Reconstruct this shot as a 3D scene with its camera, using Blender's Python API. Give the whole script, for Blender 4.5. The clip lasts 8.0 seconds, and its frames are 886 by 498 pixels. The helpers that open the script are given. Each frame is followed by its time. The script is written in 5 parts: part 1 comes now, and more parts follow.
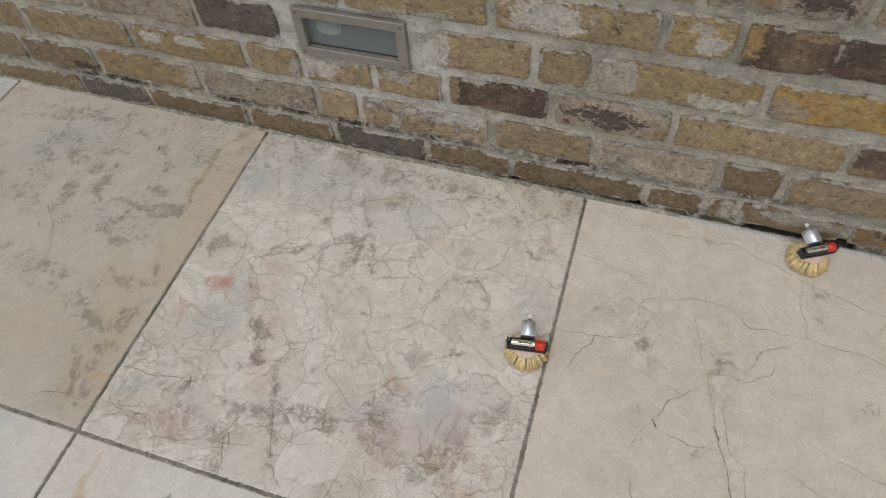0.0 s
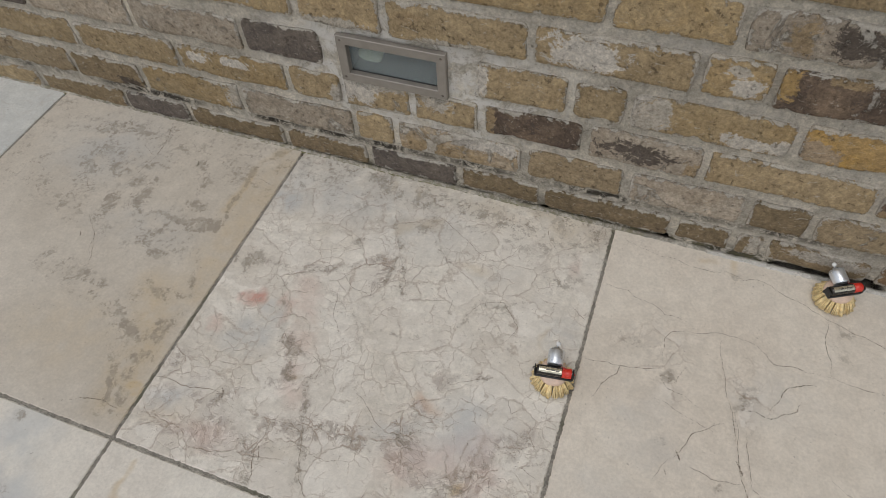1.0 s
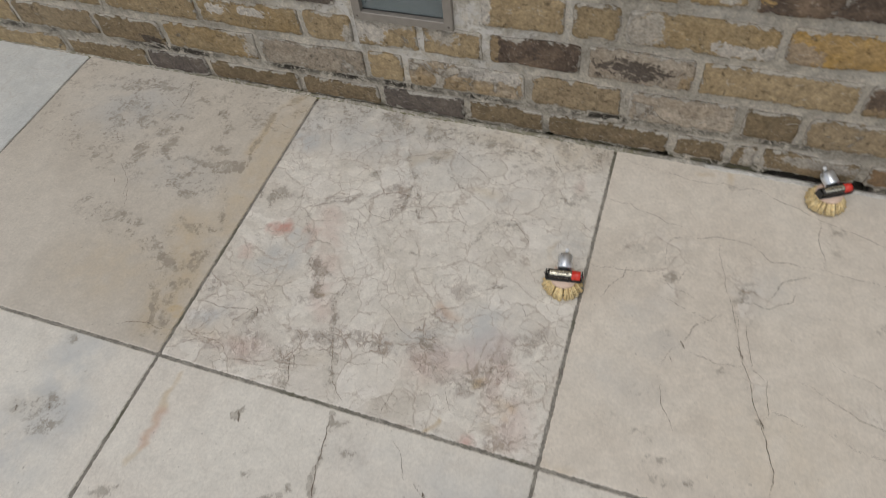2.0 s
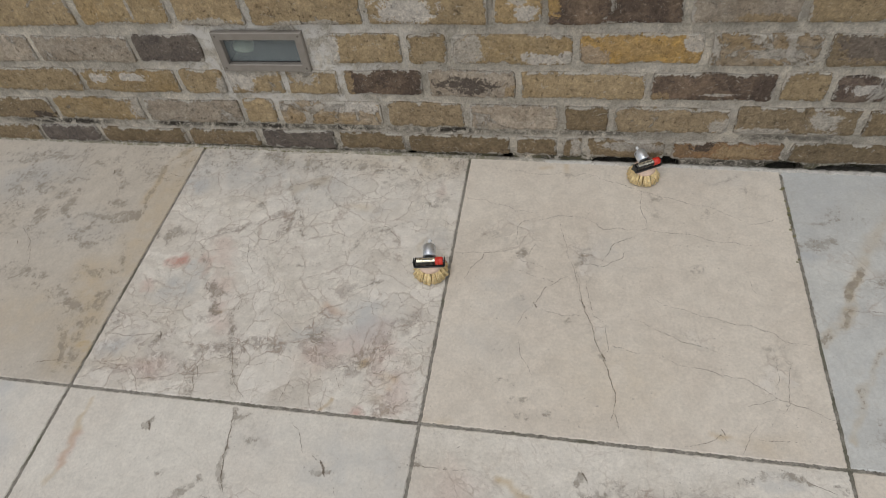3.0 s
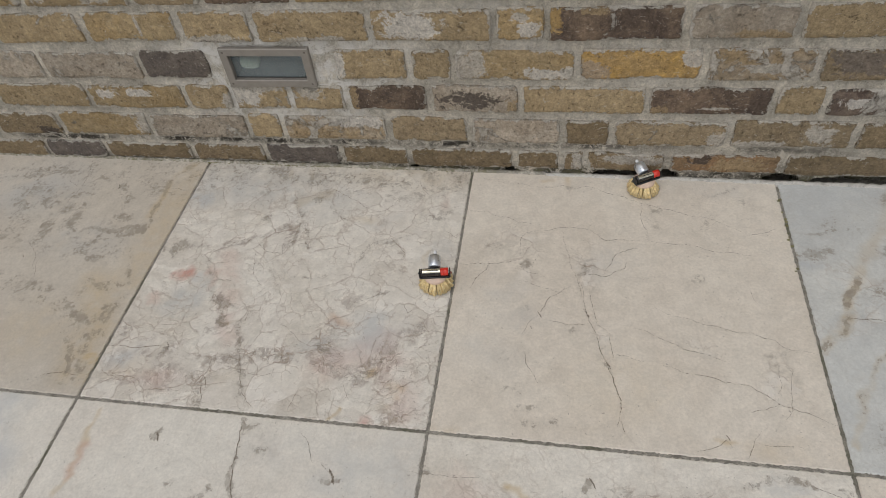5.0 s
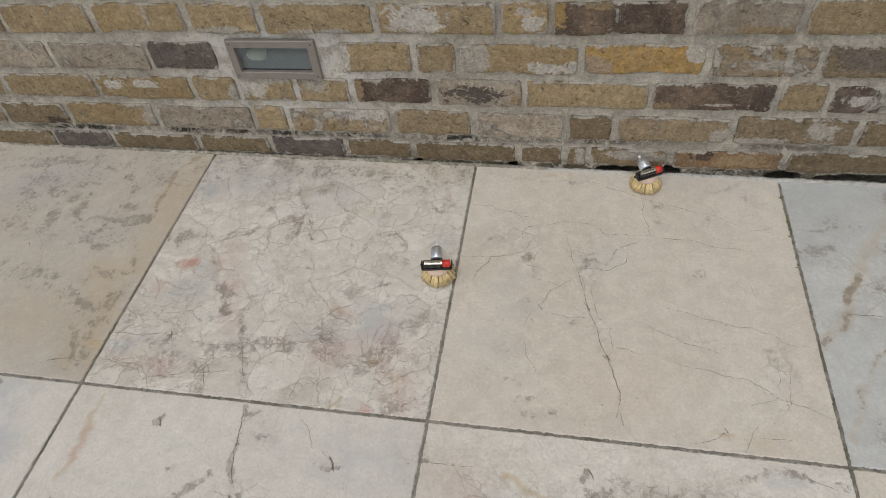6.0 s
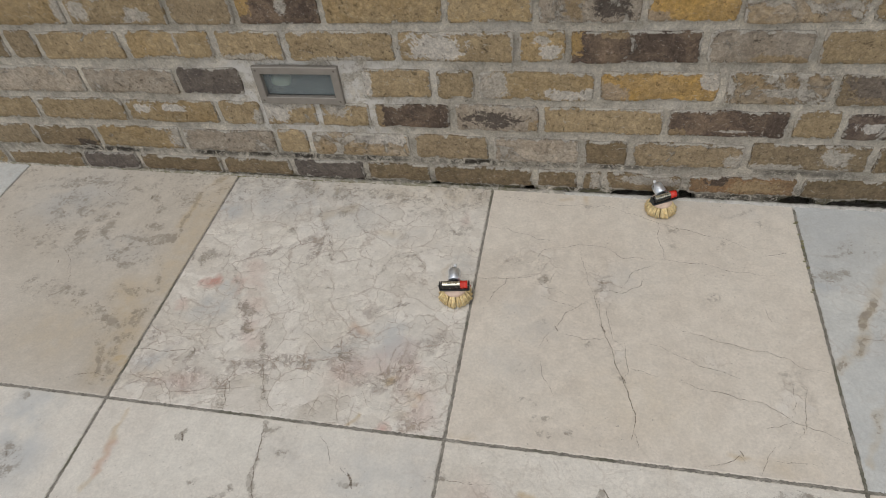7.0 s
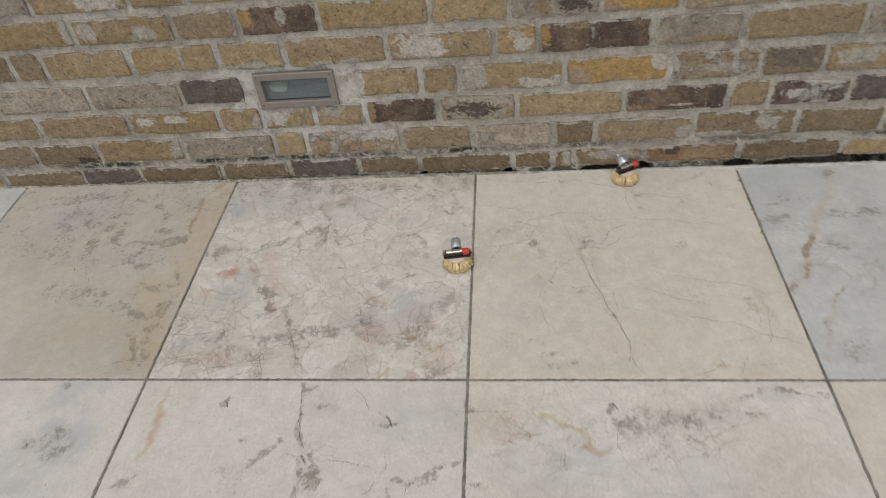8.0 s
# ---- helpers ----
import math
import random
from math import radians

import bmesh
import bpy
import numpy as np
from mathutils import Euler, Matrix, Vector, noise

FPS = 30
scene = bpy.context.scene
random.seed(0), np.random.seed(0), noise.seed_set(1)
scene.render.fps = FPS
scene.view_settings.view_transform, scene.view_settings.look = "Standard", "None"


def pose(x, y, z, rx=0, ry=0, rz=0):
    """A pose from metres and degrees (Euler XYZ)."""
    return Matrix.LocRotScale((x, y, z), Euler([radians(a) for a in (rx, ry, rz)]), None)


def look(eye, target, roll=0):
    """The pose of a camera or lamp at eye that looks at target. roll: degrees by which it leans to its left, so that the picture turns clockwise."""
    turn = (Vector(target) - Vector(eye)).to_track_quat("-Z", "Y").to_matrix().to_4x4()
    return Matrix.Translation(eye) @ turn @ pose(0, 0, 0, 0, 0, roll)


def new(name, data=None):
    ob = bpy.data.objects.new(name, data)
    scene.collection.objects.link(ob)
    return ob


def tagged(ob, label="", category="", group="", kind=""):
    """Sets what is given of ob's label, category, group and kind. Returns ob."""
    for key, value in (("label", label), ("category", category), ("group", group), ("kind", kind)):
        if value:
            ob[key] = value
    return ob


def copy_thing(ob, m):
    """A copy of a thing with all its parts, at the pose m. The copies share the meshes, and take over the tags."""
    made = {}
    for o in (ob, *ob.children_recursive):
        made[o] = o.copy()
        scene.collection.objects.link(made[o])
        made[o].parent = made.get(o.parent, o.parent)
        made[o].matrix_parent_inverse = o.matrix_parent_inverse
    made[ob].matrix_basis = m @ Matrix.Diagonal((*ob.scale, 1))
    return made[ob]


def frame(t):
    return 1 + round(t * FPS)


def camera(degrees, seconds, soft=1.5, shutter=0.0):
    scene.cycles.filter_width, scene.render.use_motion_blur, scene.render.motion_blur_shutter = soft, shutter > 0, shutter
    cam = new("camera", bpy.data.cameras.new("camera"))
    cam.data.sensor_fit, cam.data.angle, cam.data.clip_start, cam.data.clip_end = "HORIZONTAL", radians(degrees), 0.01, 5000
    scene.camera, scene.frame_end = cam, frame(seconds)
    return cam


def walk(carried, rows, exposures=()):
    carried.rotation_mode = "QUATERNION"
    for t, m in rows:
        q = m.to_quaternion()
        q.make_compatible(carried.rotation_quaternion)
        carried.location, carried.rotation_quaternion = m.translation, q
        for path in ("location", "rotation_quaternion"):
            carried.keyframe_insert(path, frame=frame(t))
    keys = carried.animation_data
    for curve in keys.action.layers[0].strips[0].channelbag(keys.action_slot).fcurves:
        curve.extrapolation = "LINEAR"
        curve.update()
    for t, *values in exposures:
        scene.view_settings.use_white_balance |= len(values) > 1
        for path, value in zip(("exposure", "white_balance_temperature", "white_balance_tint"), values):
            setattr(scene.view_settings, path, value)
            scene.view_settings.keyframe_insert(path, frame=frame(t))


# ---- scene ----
cam = camera(67.0, 8.0, soft=0.75, shutter=0.35)
PATH = [
    (0, (0.022, -0.748, 0.878), (-0.391, 0.329, -0.757), -4.25),
    (0.5, (0.008, -0.732, 0.89), (-0.478, 0.293, -0.757), -4.65),
    (1, (-0.003, -0.76, 0.904), (-0.463, 0.343, -0.698), -3.35),
    (1.2, (0.002, -0.77, 0.907), (-0.471, 0.315, -0.702), -4.4),
    (2.3, (0.074, -0.962, 0.894), (-0.376, 0.123, -0.725), -8.8),
    (2.5, (0.122, -1.01, 0.902), (-0.273, 0.139, -0.686), -8.7),
    (3, (0.187, -1.034, 0.937), (-0.145, 0.228, -0.579), -7.6),
    (3.5, (0.163, -1.04, 0.942), (-0.149, 0.266, -0.54), -7.7),
    (4, (0.164, -1.049, 0.939), (-0.152, 0.248, -0.551), -7.5),
    (4.5, (0.168, -1.049, 0.944), (-0.141, 0.262, -0.535), -7.2),
    (5.8, (0.167, -1.079, 0.937), (-0.156, 0.225, -0.545), -6.3),
    (6, (0.173, -1.075, 0.937), (-0.151, 0.233, -0.54), -6.5),
    (6.5, (0.173, -1.071, 0.943), (-0.145, 0.249, -0.526), -5.9),
    (7, (0.17, -1.095, 0.952), (-0.199, 0.258, -0.474), -6.9),
    (7.5, (0.152, -1.166, 0.972), (-0.208, 0.239, -0.404), -7.8),
    (8, (0.076, -1.3, 0.973), (-0.12, 0.151, -0.389), -6.3),
]
EXPOSURES = [(0.0, 0.05), (2.5, 0.04), (4.0, 0.04), (4.7, 0.07), (6.0, 0.09), (8.0, 0.10)]
walk(cam, [(t, look(eye, target, roll)) for t, eye, target, roll in PATH], EXPOSURES)

# ---- world, sun ----
world = bpy.data.worlds.new("overcast_sky")
scene.world = world
world.use_nodes = True
wt = world.node_tree
sky = wt.nodes.new("ShaderNodeTexSky")
sky.sky_type, sky.sun_disc = "NISHITA", False
sky.sun_elevation, sky.sun_rotation = radians(66), radians(204)
pale = wt.nodes.new("ShaderNodeHueSaturation")
pale.inputs["Saturation"].default_value = 0.22
wt.links.new(sky.outputs[0], pale.inputs["Color"])
wt.links.new(pale.outputs[0], wt.nodes["Background"].inputs["Color"])
wt.nodes["Background"].inputs["Strength"].default_value = 0.132
sun = new("sun", bpy.data.lights.new("sun", "SUN"))
sun.data.energy, sun.data.angle, sun.data.color = 0.75, radians(40), (1.0, 0.97, 0.93)
sun.matrix_world = look((-0.9, -2.05, 5.1), (0, 0, 0))


# ---- material tools ----
class Graph:
    """A node material that is put together socket by socket."""

    def __init__(self, name):
        self.mat = bpy.data.materials.new(name)
        self.mat.use_nodes = True
        self.tree = self.mat.node_tree
        self.bsdf = self.tree.nodes["Principled BSDF"]

    def add(self, kind, **values):
        node = self.tree.nodes.new(kind)
        for key, value in values.items():
            self.put(node.inputs[key.replace("_", " ")], value)
        return node

    def put(self, socket, value):
        if isinstance(value, bpy.types.NodeSocket):
            self.tree.links.new(value, socket)
        elif isinstance(value, tuple) and len(value) == 3 and socket.type == "RGBA":
            socket.default_value = (*value, 1)
        else:
            socket.default_value = value

    def noise(self, vec, scale, detail=4.0, rough=0.55, distortion=0.0):
        return self.add("ShaderNodeTexNoise", Vector=vec, Scale=scale, Detail=detail, Roughness=rough, Distortion=distortion).outputs[0]

    def math(self, op, a, b=0.0, c=0.0):
        node = self.tree.nodes.new("ShaderNodeMath")
        node.operation = op
        for socket, value in zip(node.inputs, (a, b, c)):
            self.put(socket, value)
        return node.outputs[0]

    def vec(self, op, a, b):
        node = self.tree.nodes.new("ShaderNodeVectorMath")
        node.operation = op
        self.put(node.inputs[0], a)
        self.put(node.inputs[3] if op == "SCALE" else node.inputs[1], b)
        return node.outputs[0]

    def span(self, value, low, high, to_low=0.0, to_high=1.0):
        node = self.tree.nodes.new("ShaderNodeMapRange")
        node.interpolation_type = "SMOOTHSTEP"
        for n, v in enumerate((value, low, high, to_low, to_high)):
            self.put(node.inputs[n], v)
        return node.outputs[0]

    def mix(self, fac, a, b, blend="MIX"):
        node = self.tree.nodes.new("ShaderNodeMix")
        node.data_type, node.blend_type = "RGBA", blend
        for n, v in ((0, fac), (6, a), (7, b)):
            self.put(node.inputs[n], v)
        return node.outputs[2]

    def grey(self, value):
        return self.add("ShaderNodeCombineColor", Red=value, Green=value, Blue=value).outputs[0]

    def attribute(self, name):
        node = self.tree.nodes.new("ShaderNodeAttribute")
        node.attribute_name = name
        parts = self.add("ShaderNodeSeparateColor", Color=node.outputs["Color"]).outputs
        return parts[0], parts[1], parts[2], node.outputs["Alpha"]

    def place(self):
        return self.tree.nodes.new("ShaderNodeNewGeometry").outputs["Position"]

    def own_place(self, spread=7.0):
        """Local place, shifted by chance from object to object."""
        local = self.tree.nodes.new("ShaderNodeTexCoord").outputs["Object"]
        chance = self.tree.nodes.new("ShaderNodeObjectInfo").outputs["Random"]
        shift = self.add("ShaderNodeCombineXYZ", X=self.math("MULTIPLY", chance, spread), Y=self.math("MULTIPLY", chance, spread * 3.1), Z=self.math("MULTIPLY", chance, spread * 5.3))
        return self.vec("ADD", local, shift.outputs[0]), chance

    def cells(self, vec, scale, feature="DISTANCE_TO_EDGE"):
        node = self.tree.nodes.new("ShaderNodeTexVoronoi")
        node.feature = feature
        self.put(node.inputs["Vector"], vec)
        self.put(node.inputs["Scale"], scale)
        return node.outputs[0] if feature == "DISTANCE_TO_EDGE" else node.outputs["Color"]

    def finish(self, colour, roughness=0.6, height=None, depth=0.001, metallic=0.0, specular=0.5, strength=1.0):
        self.put(self.bsdf.inputs["Base Color"], colour)
        self.put(self.bsdf.inputs["Roughness"], roughness)
        self.put(self.bsdf.inputs["Metallic"], metallic)
        self.put(self.bsdf.inputs["Specular IOR Level"], specular)
        if height is not None:
            bump = self.add("ShaderNodeBump", Height=height, Distance=depth, Strength=strength)
            self.put(self.bsdf.inputs["Normal"], bump.outputs[0])
        return self.mat


def stone(name, base, second, relief=0.3):
    """Worn limestone: clouds, fine veins, crackle, and the stains that the slab's own masks carry.
    Mask channels: dirt, ochre, cool grey, crackle."""
    g = Graph(name)
    p = g.place()
    dirt, ochre, cool, crackle = g.attribute("mineral")
    warp = g.add("ShaderNodeTexNoise", Vector=p, Scale=9.0, Detail=5.0).outputs["Color"]
    bent = g.vec("ADD", p, g.vec("SCALE", g.vec("SUBTRACT", warp, (0.5, 0.5, 0.5)), 0.085))
    fine_warp = g.add("ShaderNodeTexNoise", Vector=p, Scale=85.0, Detail=4.0, Roughness=0.65).outputs["Color"]
    bent = g.vec("ADD", bent, g.vec("SCALE", g.vec("SUBTRACT", fine_warp, (0.5, 0.5, 0.5)), 0.009))
    clouds = g.noise(p, 5.0, 8.0, 0.62, 0.6)
    colour = g.mix(g.span(clouds, 0.38, 0.66), base, second)
    mottle = g.noise(p, 34.0, 8.0, 0.72, 0.3)
    grain = g.noise(p, 210.0, 5.0, 0.75)
    colour = g.mix(1.0, colour, g.grey(g.span(mottle, 0.3, 0.72, 0.91, 1.05)), "MULTIPLY")
    colour = g.mix(g.math("MINIMUM", crackle, 1.0), colour, g.mix(1.0, colour, g.grey(g.span(g.noise(p, 60.0, 8.0, 0.75), 0.36, 0.66, 0.80, 1.12)), "MULTIPLY"))
    colour = g.mix(1.0, colour, g.grey(g.span(grain, 0.3, 0.7, 0.91, 1.07)), "MULTIPLY")
    # islands of another tone, and gravel where the stone is broken up
    pebble = g.add("ShaderNodeSeparateColor", Color=g.cells(bent, 15.0, "F1")).outputs
    small = g.add("ShaderNodeSeparateColor", Color=g.cells(bent, 44.0, "F1")).outputs
    tone = g.mix(g.span(pebble[1], 0.1, 0.9), (0.55, 0.50, 0.435), (0.84, 0.80, 0.735))
    broken = g.span(crackle, 0.2, 0.65)
    colour = g.mix(g.math("MULTIPLY", broken, g.span(pebble[0], 0.1, 0.8, 0.0, 0.42)), colour, tone)
    colour = g.mix(g.math("MULTIPLY", broken, g.span(small[0], 0.55, 0.9, 0.0, 0.38)), colour, g.mix(small[1], (0.50, 0.44, 0.375), (0.82, 0.775, 0.71)))
    crumb = g.add("ShaderNodeSeparateColor", Color=g.cells(bent, 125.0, "F1")).outputs
    gravel = g.span(crackle, 0.62, 0.95)
    colour = g.mix(g.math("MULTIPLY", gravel, g.span(crumb[1], 0.1, 0.7, 0.15, 0.75)), colour, g.mix(crumb[2], (0.36, 0.31, 0.27), (0.78, 0.735, 0.67)))
    # mineral tints
    colour = g.mix(g.math("MULTIPLY", ochre, g.span(mottle, 0.3, 0.65, 0.5, 0.95)), colour, (0.51, 0.37, 0.18))
    colour = g.mix(g.math("MULTIPLY", cool, g.span(clouds, 0.3, 0.7, 0.55, 0.9)), colour, (0.485, 0.50, 0.503))
    colour = g.mix(g.math("MULTIPLY", g.attribute("blush")[0], g.span(mottle, 0.3, 0.6, 0.6, 1.0)), colour, (0.54, 0.29, 0.235))
    # veins: broad network, fine network, long wandering hairlines
    wide = g.math("MULTIPLY", g.span(g.cells(bent, 15.0), 0.002, 0.035, 1.0, 0.0), g.math("MULTIPLY", crackle, g.span(g.noise(p, 11.0, 4.0), 0.40, 0.56)))
    fine = g.math("MULTIPLY", g.span(g.cells(bent, 44.0), 0.010, 0.06, 1.0, 0.0), g.math("MULTIPLY", crackle, g.span(g.noise(p, 17.0, 4.0), 0.46, 0.57)))
    tiny = g.math("MULTIPLY", g.span(g.cells(bent, 105.0), 0.01, 0.10, 1.0, 0.0), g.span(crackle, 0.6, 1.0))
    hair = g.math("ABSOLUTE", g.math("SUBTRACT", g.noise(bent, 5.5, 7.0, 0.62, 1.2), 0.5))
    hairline = g.math("MULTIPLY", g.span(hair, 0.0008, 0.0038, 1.0, 0.0), g.span(g.noise(p, 8.0, 3.0), 0.44, 0.54))
    hair_b = g.math("ABSOLUTE", g.math("SUBTRACT", g.noise(g.vec("MULTIPLY", bent, (0.55, 1.7, 1.0)), 8.5, 7.0, 0.6, 0.8), 0.5))
    hairline_b = g.math("MULTIPLY", g.span(hair_b, 0.0008, 0.0038, 1.0, 0.0), g.span(g.noise(p, 6.0, 3.0), 0.46, 0.56))
    veins = g.math("MAXIMUM", g.math("MULTIPLY", wide, 1.2), g.math("MAXIMUM", g.math("MULTIPLY", fine, 1.0), g.math("MULTIPLY", tiny, 0.45)))
    veins = g.math("MAXIMUM", veins, g.math("MULTIPLY", g.math("MAXIMUM", hairline, hairline_b), g.span(crackle, 0.0, 0.6, 0.10, 0.55)))
    veins = g.math("MULTIPLY", veins, g.span(g.noise(p, 95.0, 5.0, 0.7), 0.38, 0.58, 0.35, 1.0))
    colour = g.mix(g.math("MINIMUM", veins, 0.8), colour, (0.385, 0.312, 0.25))
    # grime that has settled in, as crumbs and blots
    patchy = g.math("ADD", g.math("MULTIPLY", g.noise(p, 26.0, 10.0, 0.78, 0.5), 0.55), g.math("MULTIPLY", g.noise(p, 110.0, 6.0, 0.75, 0.3), 0.45))
    settled = g.span(g.math("ADD", patchy, g.math("MULTIPLY", dirt, 0.17)), 0.545, 0.605)
    settled = g.math("MULTIPLY", settled, g.span(dirt, 0.02, 0.35))
    settled = g.math("MULTIPLY", settled, g.span(crumb[0], 0.0, 1.0, 0.55, 1.0))
    settled = g.math("MAXIMUM", g.math("MULTIPLY", settled, 0.78), g.math("MULTIPLY", dirt, 0.2))
    colour = g.mix(settled, colour, (0.262, 0.225, 0.18))
    film = g.span(g.noise(p, 3.6, 9.0, 0.72, 0.8), 0.52, 0.70)
    colour = g.mix(g.math("MULTIPLY", film, 0.10), colour, (0.37, 0.34, 0.29))
    specks = g.math("MULTIPLY", g.span(g.noise(p, 150.0, 3.0, 0.6), 0.66, 0.70), g.span(g.noise(p, 12.0, 3.0), 0.45, 0.60))
    colour = g.mix(g.math("MULTIPLY", specks, 0.5), colour, (0.20, 0.17, 0.14))
    height = g.math("SUBTRACT", g.math("ADD", g.math("MULTIPLY", mottle, 0.7), g.math("MULTIPLY", grain, 0.3)), g.math("ADD", g.math("MULTIPLY", veins, 0.7), g.math("MULTIPLY", specks, 0.6)))
    return g.finish(colour, g.span(mottle, 0.3, 0.7, 0.45, 0.65), height, 0.0016, specular=0.35, strength=relief)


def fired_clay(name, base, second, flecks, smear):
    """Old stock brick: cloudy body, sandy skin, burnt flecks (0 to 1), lime smeared over it (0 to 1) and over its
    arrises, and up to two stains of the brick's own."""
    g = Graph(name)
    p, chance = g.own_place()
    local = g.tree.nodes.new("ShaderNodeTexCoord").outputs["Object"]
    inset = g.attribute("rim")[0]
    clouds = g.noise(p, 15.0, 7.0, 0.66, 0.6)
    colour = g.mix(g.span(clouds, 0.36, 0.64), base, second)
    colour = g.mix(1.0, colour, g.grey(g.span(chance, 0.0, 1.0, 0.88, 1.12)), "MULTIPLY")
    sand = g.noise(p, 190.0, 6.0, 0.8)
    blots = g.noise(p, 55.0, 6.0, 0.75, 0.5)
    ragged = g.noise(p, 42.0, 9.0, 0.78, 0.8)
    for k in ("a", "b"):
        cx, cz, rx, rz = g.attribute("spot_" + k)
        tint = g.tree.nodes.new("ShaderNodeAttribute")
        tint.attribute_name = "tint_" + k
        place = g.add("ShaderNodeSeparateXYZ", Vector=local).outputs
        du = g.math("DIVIDE", g.math("SUBTRACT", place[0], cx), g.math("MAXIMUM", rx, 0.0001))
        dv = g.math("DIVIDE", g.math("SUBTRACT", place[2], cz), g.math("MAXIMUM", rz, 0.0001))
        far = g.math("POWER", g.math("ADD", g.math("POWER", g.math("ABSOLUTE", du), 3.0), g.math("POWER", g.math("ABSOLUTE", dv), 3.0)), 0.333)
        far = g.math("ADD", far, g.math("ADD", g.math("MULTIPLY", g.math("SUBTRACT", ragged, 0.5), 3.6), g.math("MULTIPLY", g.math("SUBTRACT", clouds, 0.5), 2.0)))
        inside = g.math("MULTIPLY", g.span(far, 0.88, 1.02, 1.0, 0.0), g.span(rx, 0.0005, 0.001))
        colour = g.mix(g.math("MULTIPLY", inside, 0.86), colour, tint.outputs["Color"])
    colour = g.mix(1.0, colour, g.grey(g.span(blots, 0.28, 0.72, 0.76, 1.22)), "MULTIPLY")
    colour = g.mix(1.0, colour, g.grey(g.span(sand, 0.28, 0.72, 0.68, 1.30)), "MULTIPLY")
    pits = g.span(g.noise(p, 105.0, 5.0, 0.7), 0.61, 0.65)
    colour = g.mix(g.math("MULTIPLY", pits, 0.55), colour, (0.09, 0.065, 0.045))
    burnt = g.span(g.noise(p, 62.0, 7.0, 0.78, 0.3), 0.70 - 0.20 * flecks, 0.74 - 0.20 * flecks)
    colour = g.mix(g.math("MULTIPLY", burnt, 0.7), colour, (0.06, 0.045, 0.038))
    bright = g.span(g.noise(p, 125.0, 5.0, 0.72), 0.60, 0.66)
    colour = g.mix(g.math("MULTIPLY", bright, 0.25 + 0.6 * flecks), colour, tuple(min(0.6, 1.2 * c + 0.08) for c in second))
    field_a = g.noise(p, 17.0, 9.0, 0.72, 1.0)
    lime = g.span(field_a, 0.72 - 0.24 * smear, 0.755 - 0.24 * smear)
    lime = g.math("MULTIPLY", lime, g.span(blots, 0.30, 0.52, 0.35, 1.0))
    reach = g.math("MULTIPLY", g.math("ADD", g.math("SUBTRACT", ragged, 0.46), g.math("MULTIPLY", g.math("SUBTRACT", field_a, 0.5), 1.2)), 0.022 + 0.02 * smear)
    lap = g.span(g.math("SUBTRACT", inset, reach), 0.0004, 0.0016, 1.0, 0.0)
    pale = g.mix(g.span(sand, 0.3, 0.7), (0.40, 0.36, 0.30), (0.62, 0.58, 0.515))
    colour = g.mix(g.math("MULTIPLY", lime, 0.8), colour, pale)
    colour = g.mix(g.math("MULTIPLY", lap, 0.85), colour, pale)
    scratch = g.noise(g.vec("MULTIPLY", p, (0.5, 1.0, 1.0)), 110.0, 5.0, 0.7, 1.6)
    colour = g.mix(g.math("MULTIPLY", g.span(scratch, 0.62, 0.65), 0.55), colour, (0.54, 0.50, 0.43))
    height = g.math("ADD", g.math("MULTIPLY", blots, 1.0), g.math("ADD", g.math("MULTIPLY", sand, 0.5), g.math("SUBTRACT", g.math("MULTIPLY", g.math("MAXIMUM", lime, lap), 0.5), g.math("MULTIPLY", pits, 0.4))))
    return g.finish(colour, g.span(burnt, 0.0, 1.0, 0.85, 0.6), height, 0.006, specular=0.3, strength=1.0)


def lime_mortar(name, base):
    """Sandy lime pointing. Mask channels: black grime, moss, fresh pale lime."""
    g = Graph(name)
    p = g.place()
    grime, moss, fresh, _ = g.attribute("mineral")
    clouds = g.noise(p, 14.0, 8.0, 0.7, 0.4)
    colour = g.mix(g.span(clouds, 0.33, 0.68), tuple(0.72 * c for c in base), tuple(1.16 * c for c in base))
    lumps = g.noise(p, 70.0, 7.0, 0.75, 0.5)
    sand = g.noise(p, 260.0, 5.0, 0.78)
    colour = g.mix(1.0, colour, g.grey(g.span(lumps, 0.3, 0.7, 0.80, 1.18)), "MULTIPLY")
    colour = g.mix(1.0, colour, g.grey(g.span(sand, 0.28, 0.72, 0.74, 1.2)), "MULTIPLY")
    colour = g.mix(g.math("MULTIPLY", fresh, g.span(g.noise(p, 30.0, 8.0, 0.75, 0.8), 0.42, 0.56)), colour, (0.70, 0.67, 0.62))
    colour = g.mix(g.math("MULTIPLY", g.span(g.noise(p, 120.0, 5.0, 0.7), 0.63, 0.68), 0.6), colour, (0.10, 0.085, 0.07))
    patchy = g.noise(p, 60.0, 9.0, 0.8, 0.6)
    colour = g.mix(g.math("MINIMUM", g.math("MULTIPLY", grime, g.span(patchy, 0.42, 0.54, 0.0, 1.3)), 0.95), colour, (0.035, 0.03, 0.024))
    colour = g.mix(g.math("MULTIPLY", moss, g.span(patchy, 0.44, 0.60)), colour, (0.24, 0.22, 0.12))
    height = g.math("ADD", g.math("MULTIPLY", lumps, 1.0), g.math("MULTIPLY", sand, 0.45))
    return g.finish(colour, 0.93, height, 0.006, specular=0.2, strength=1.0)


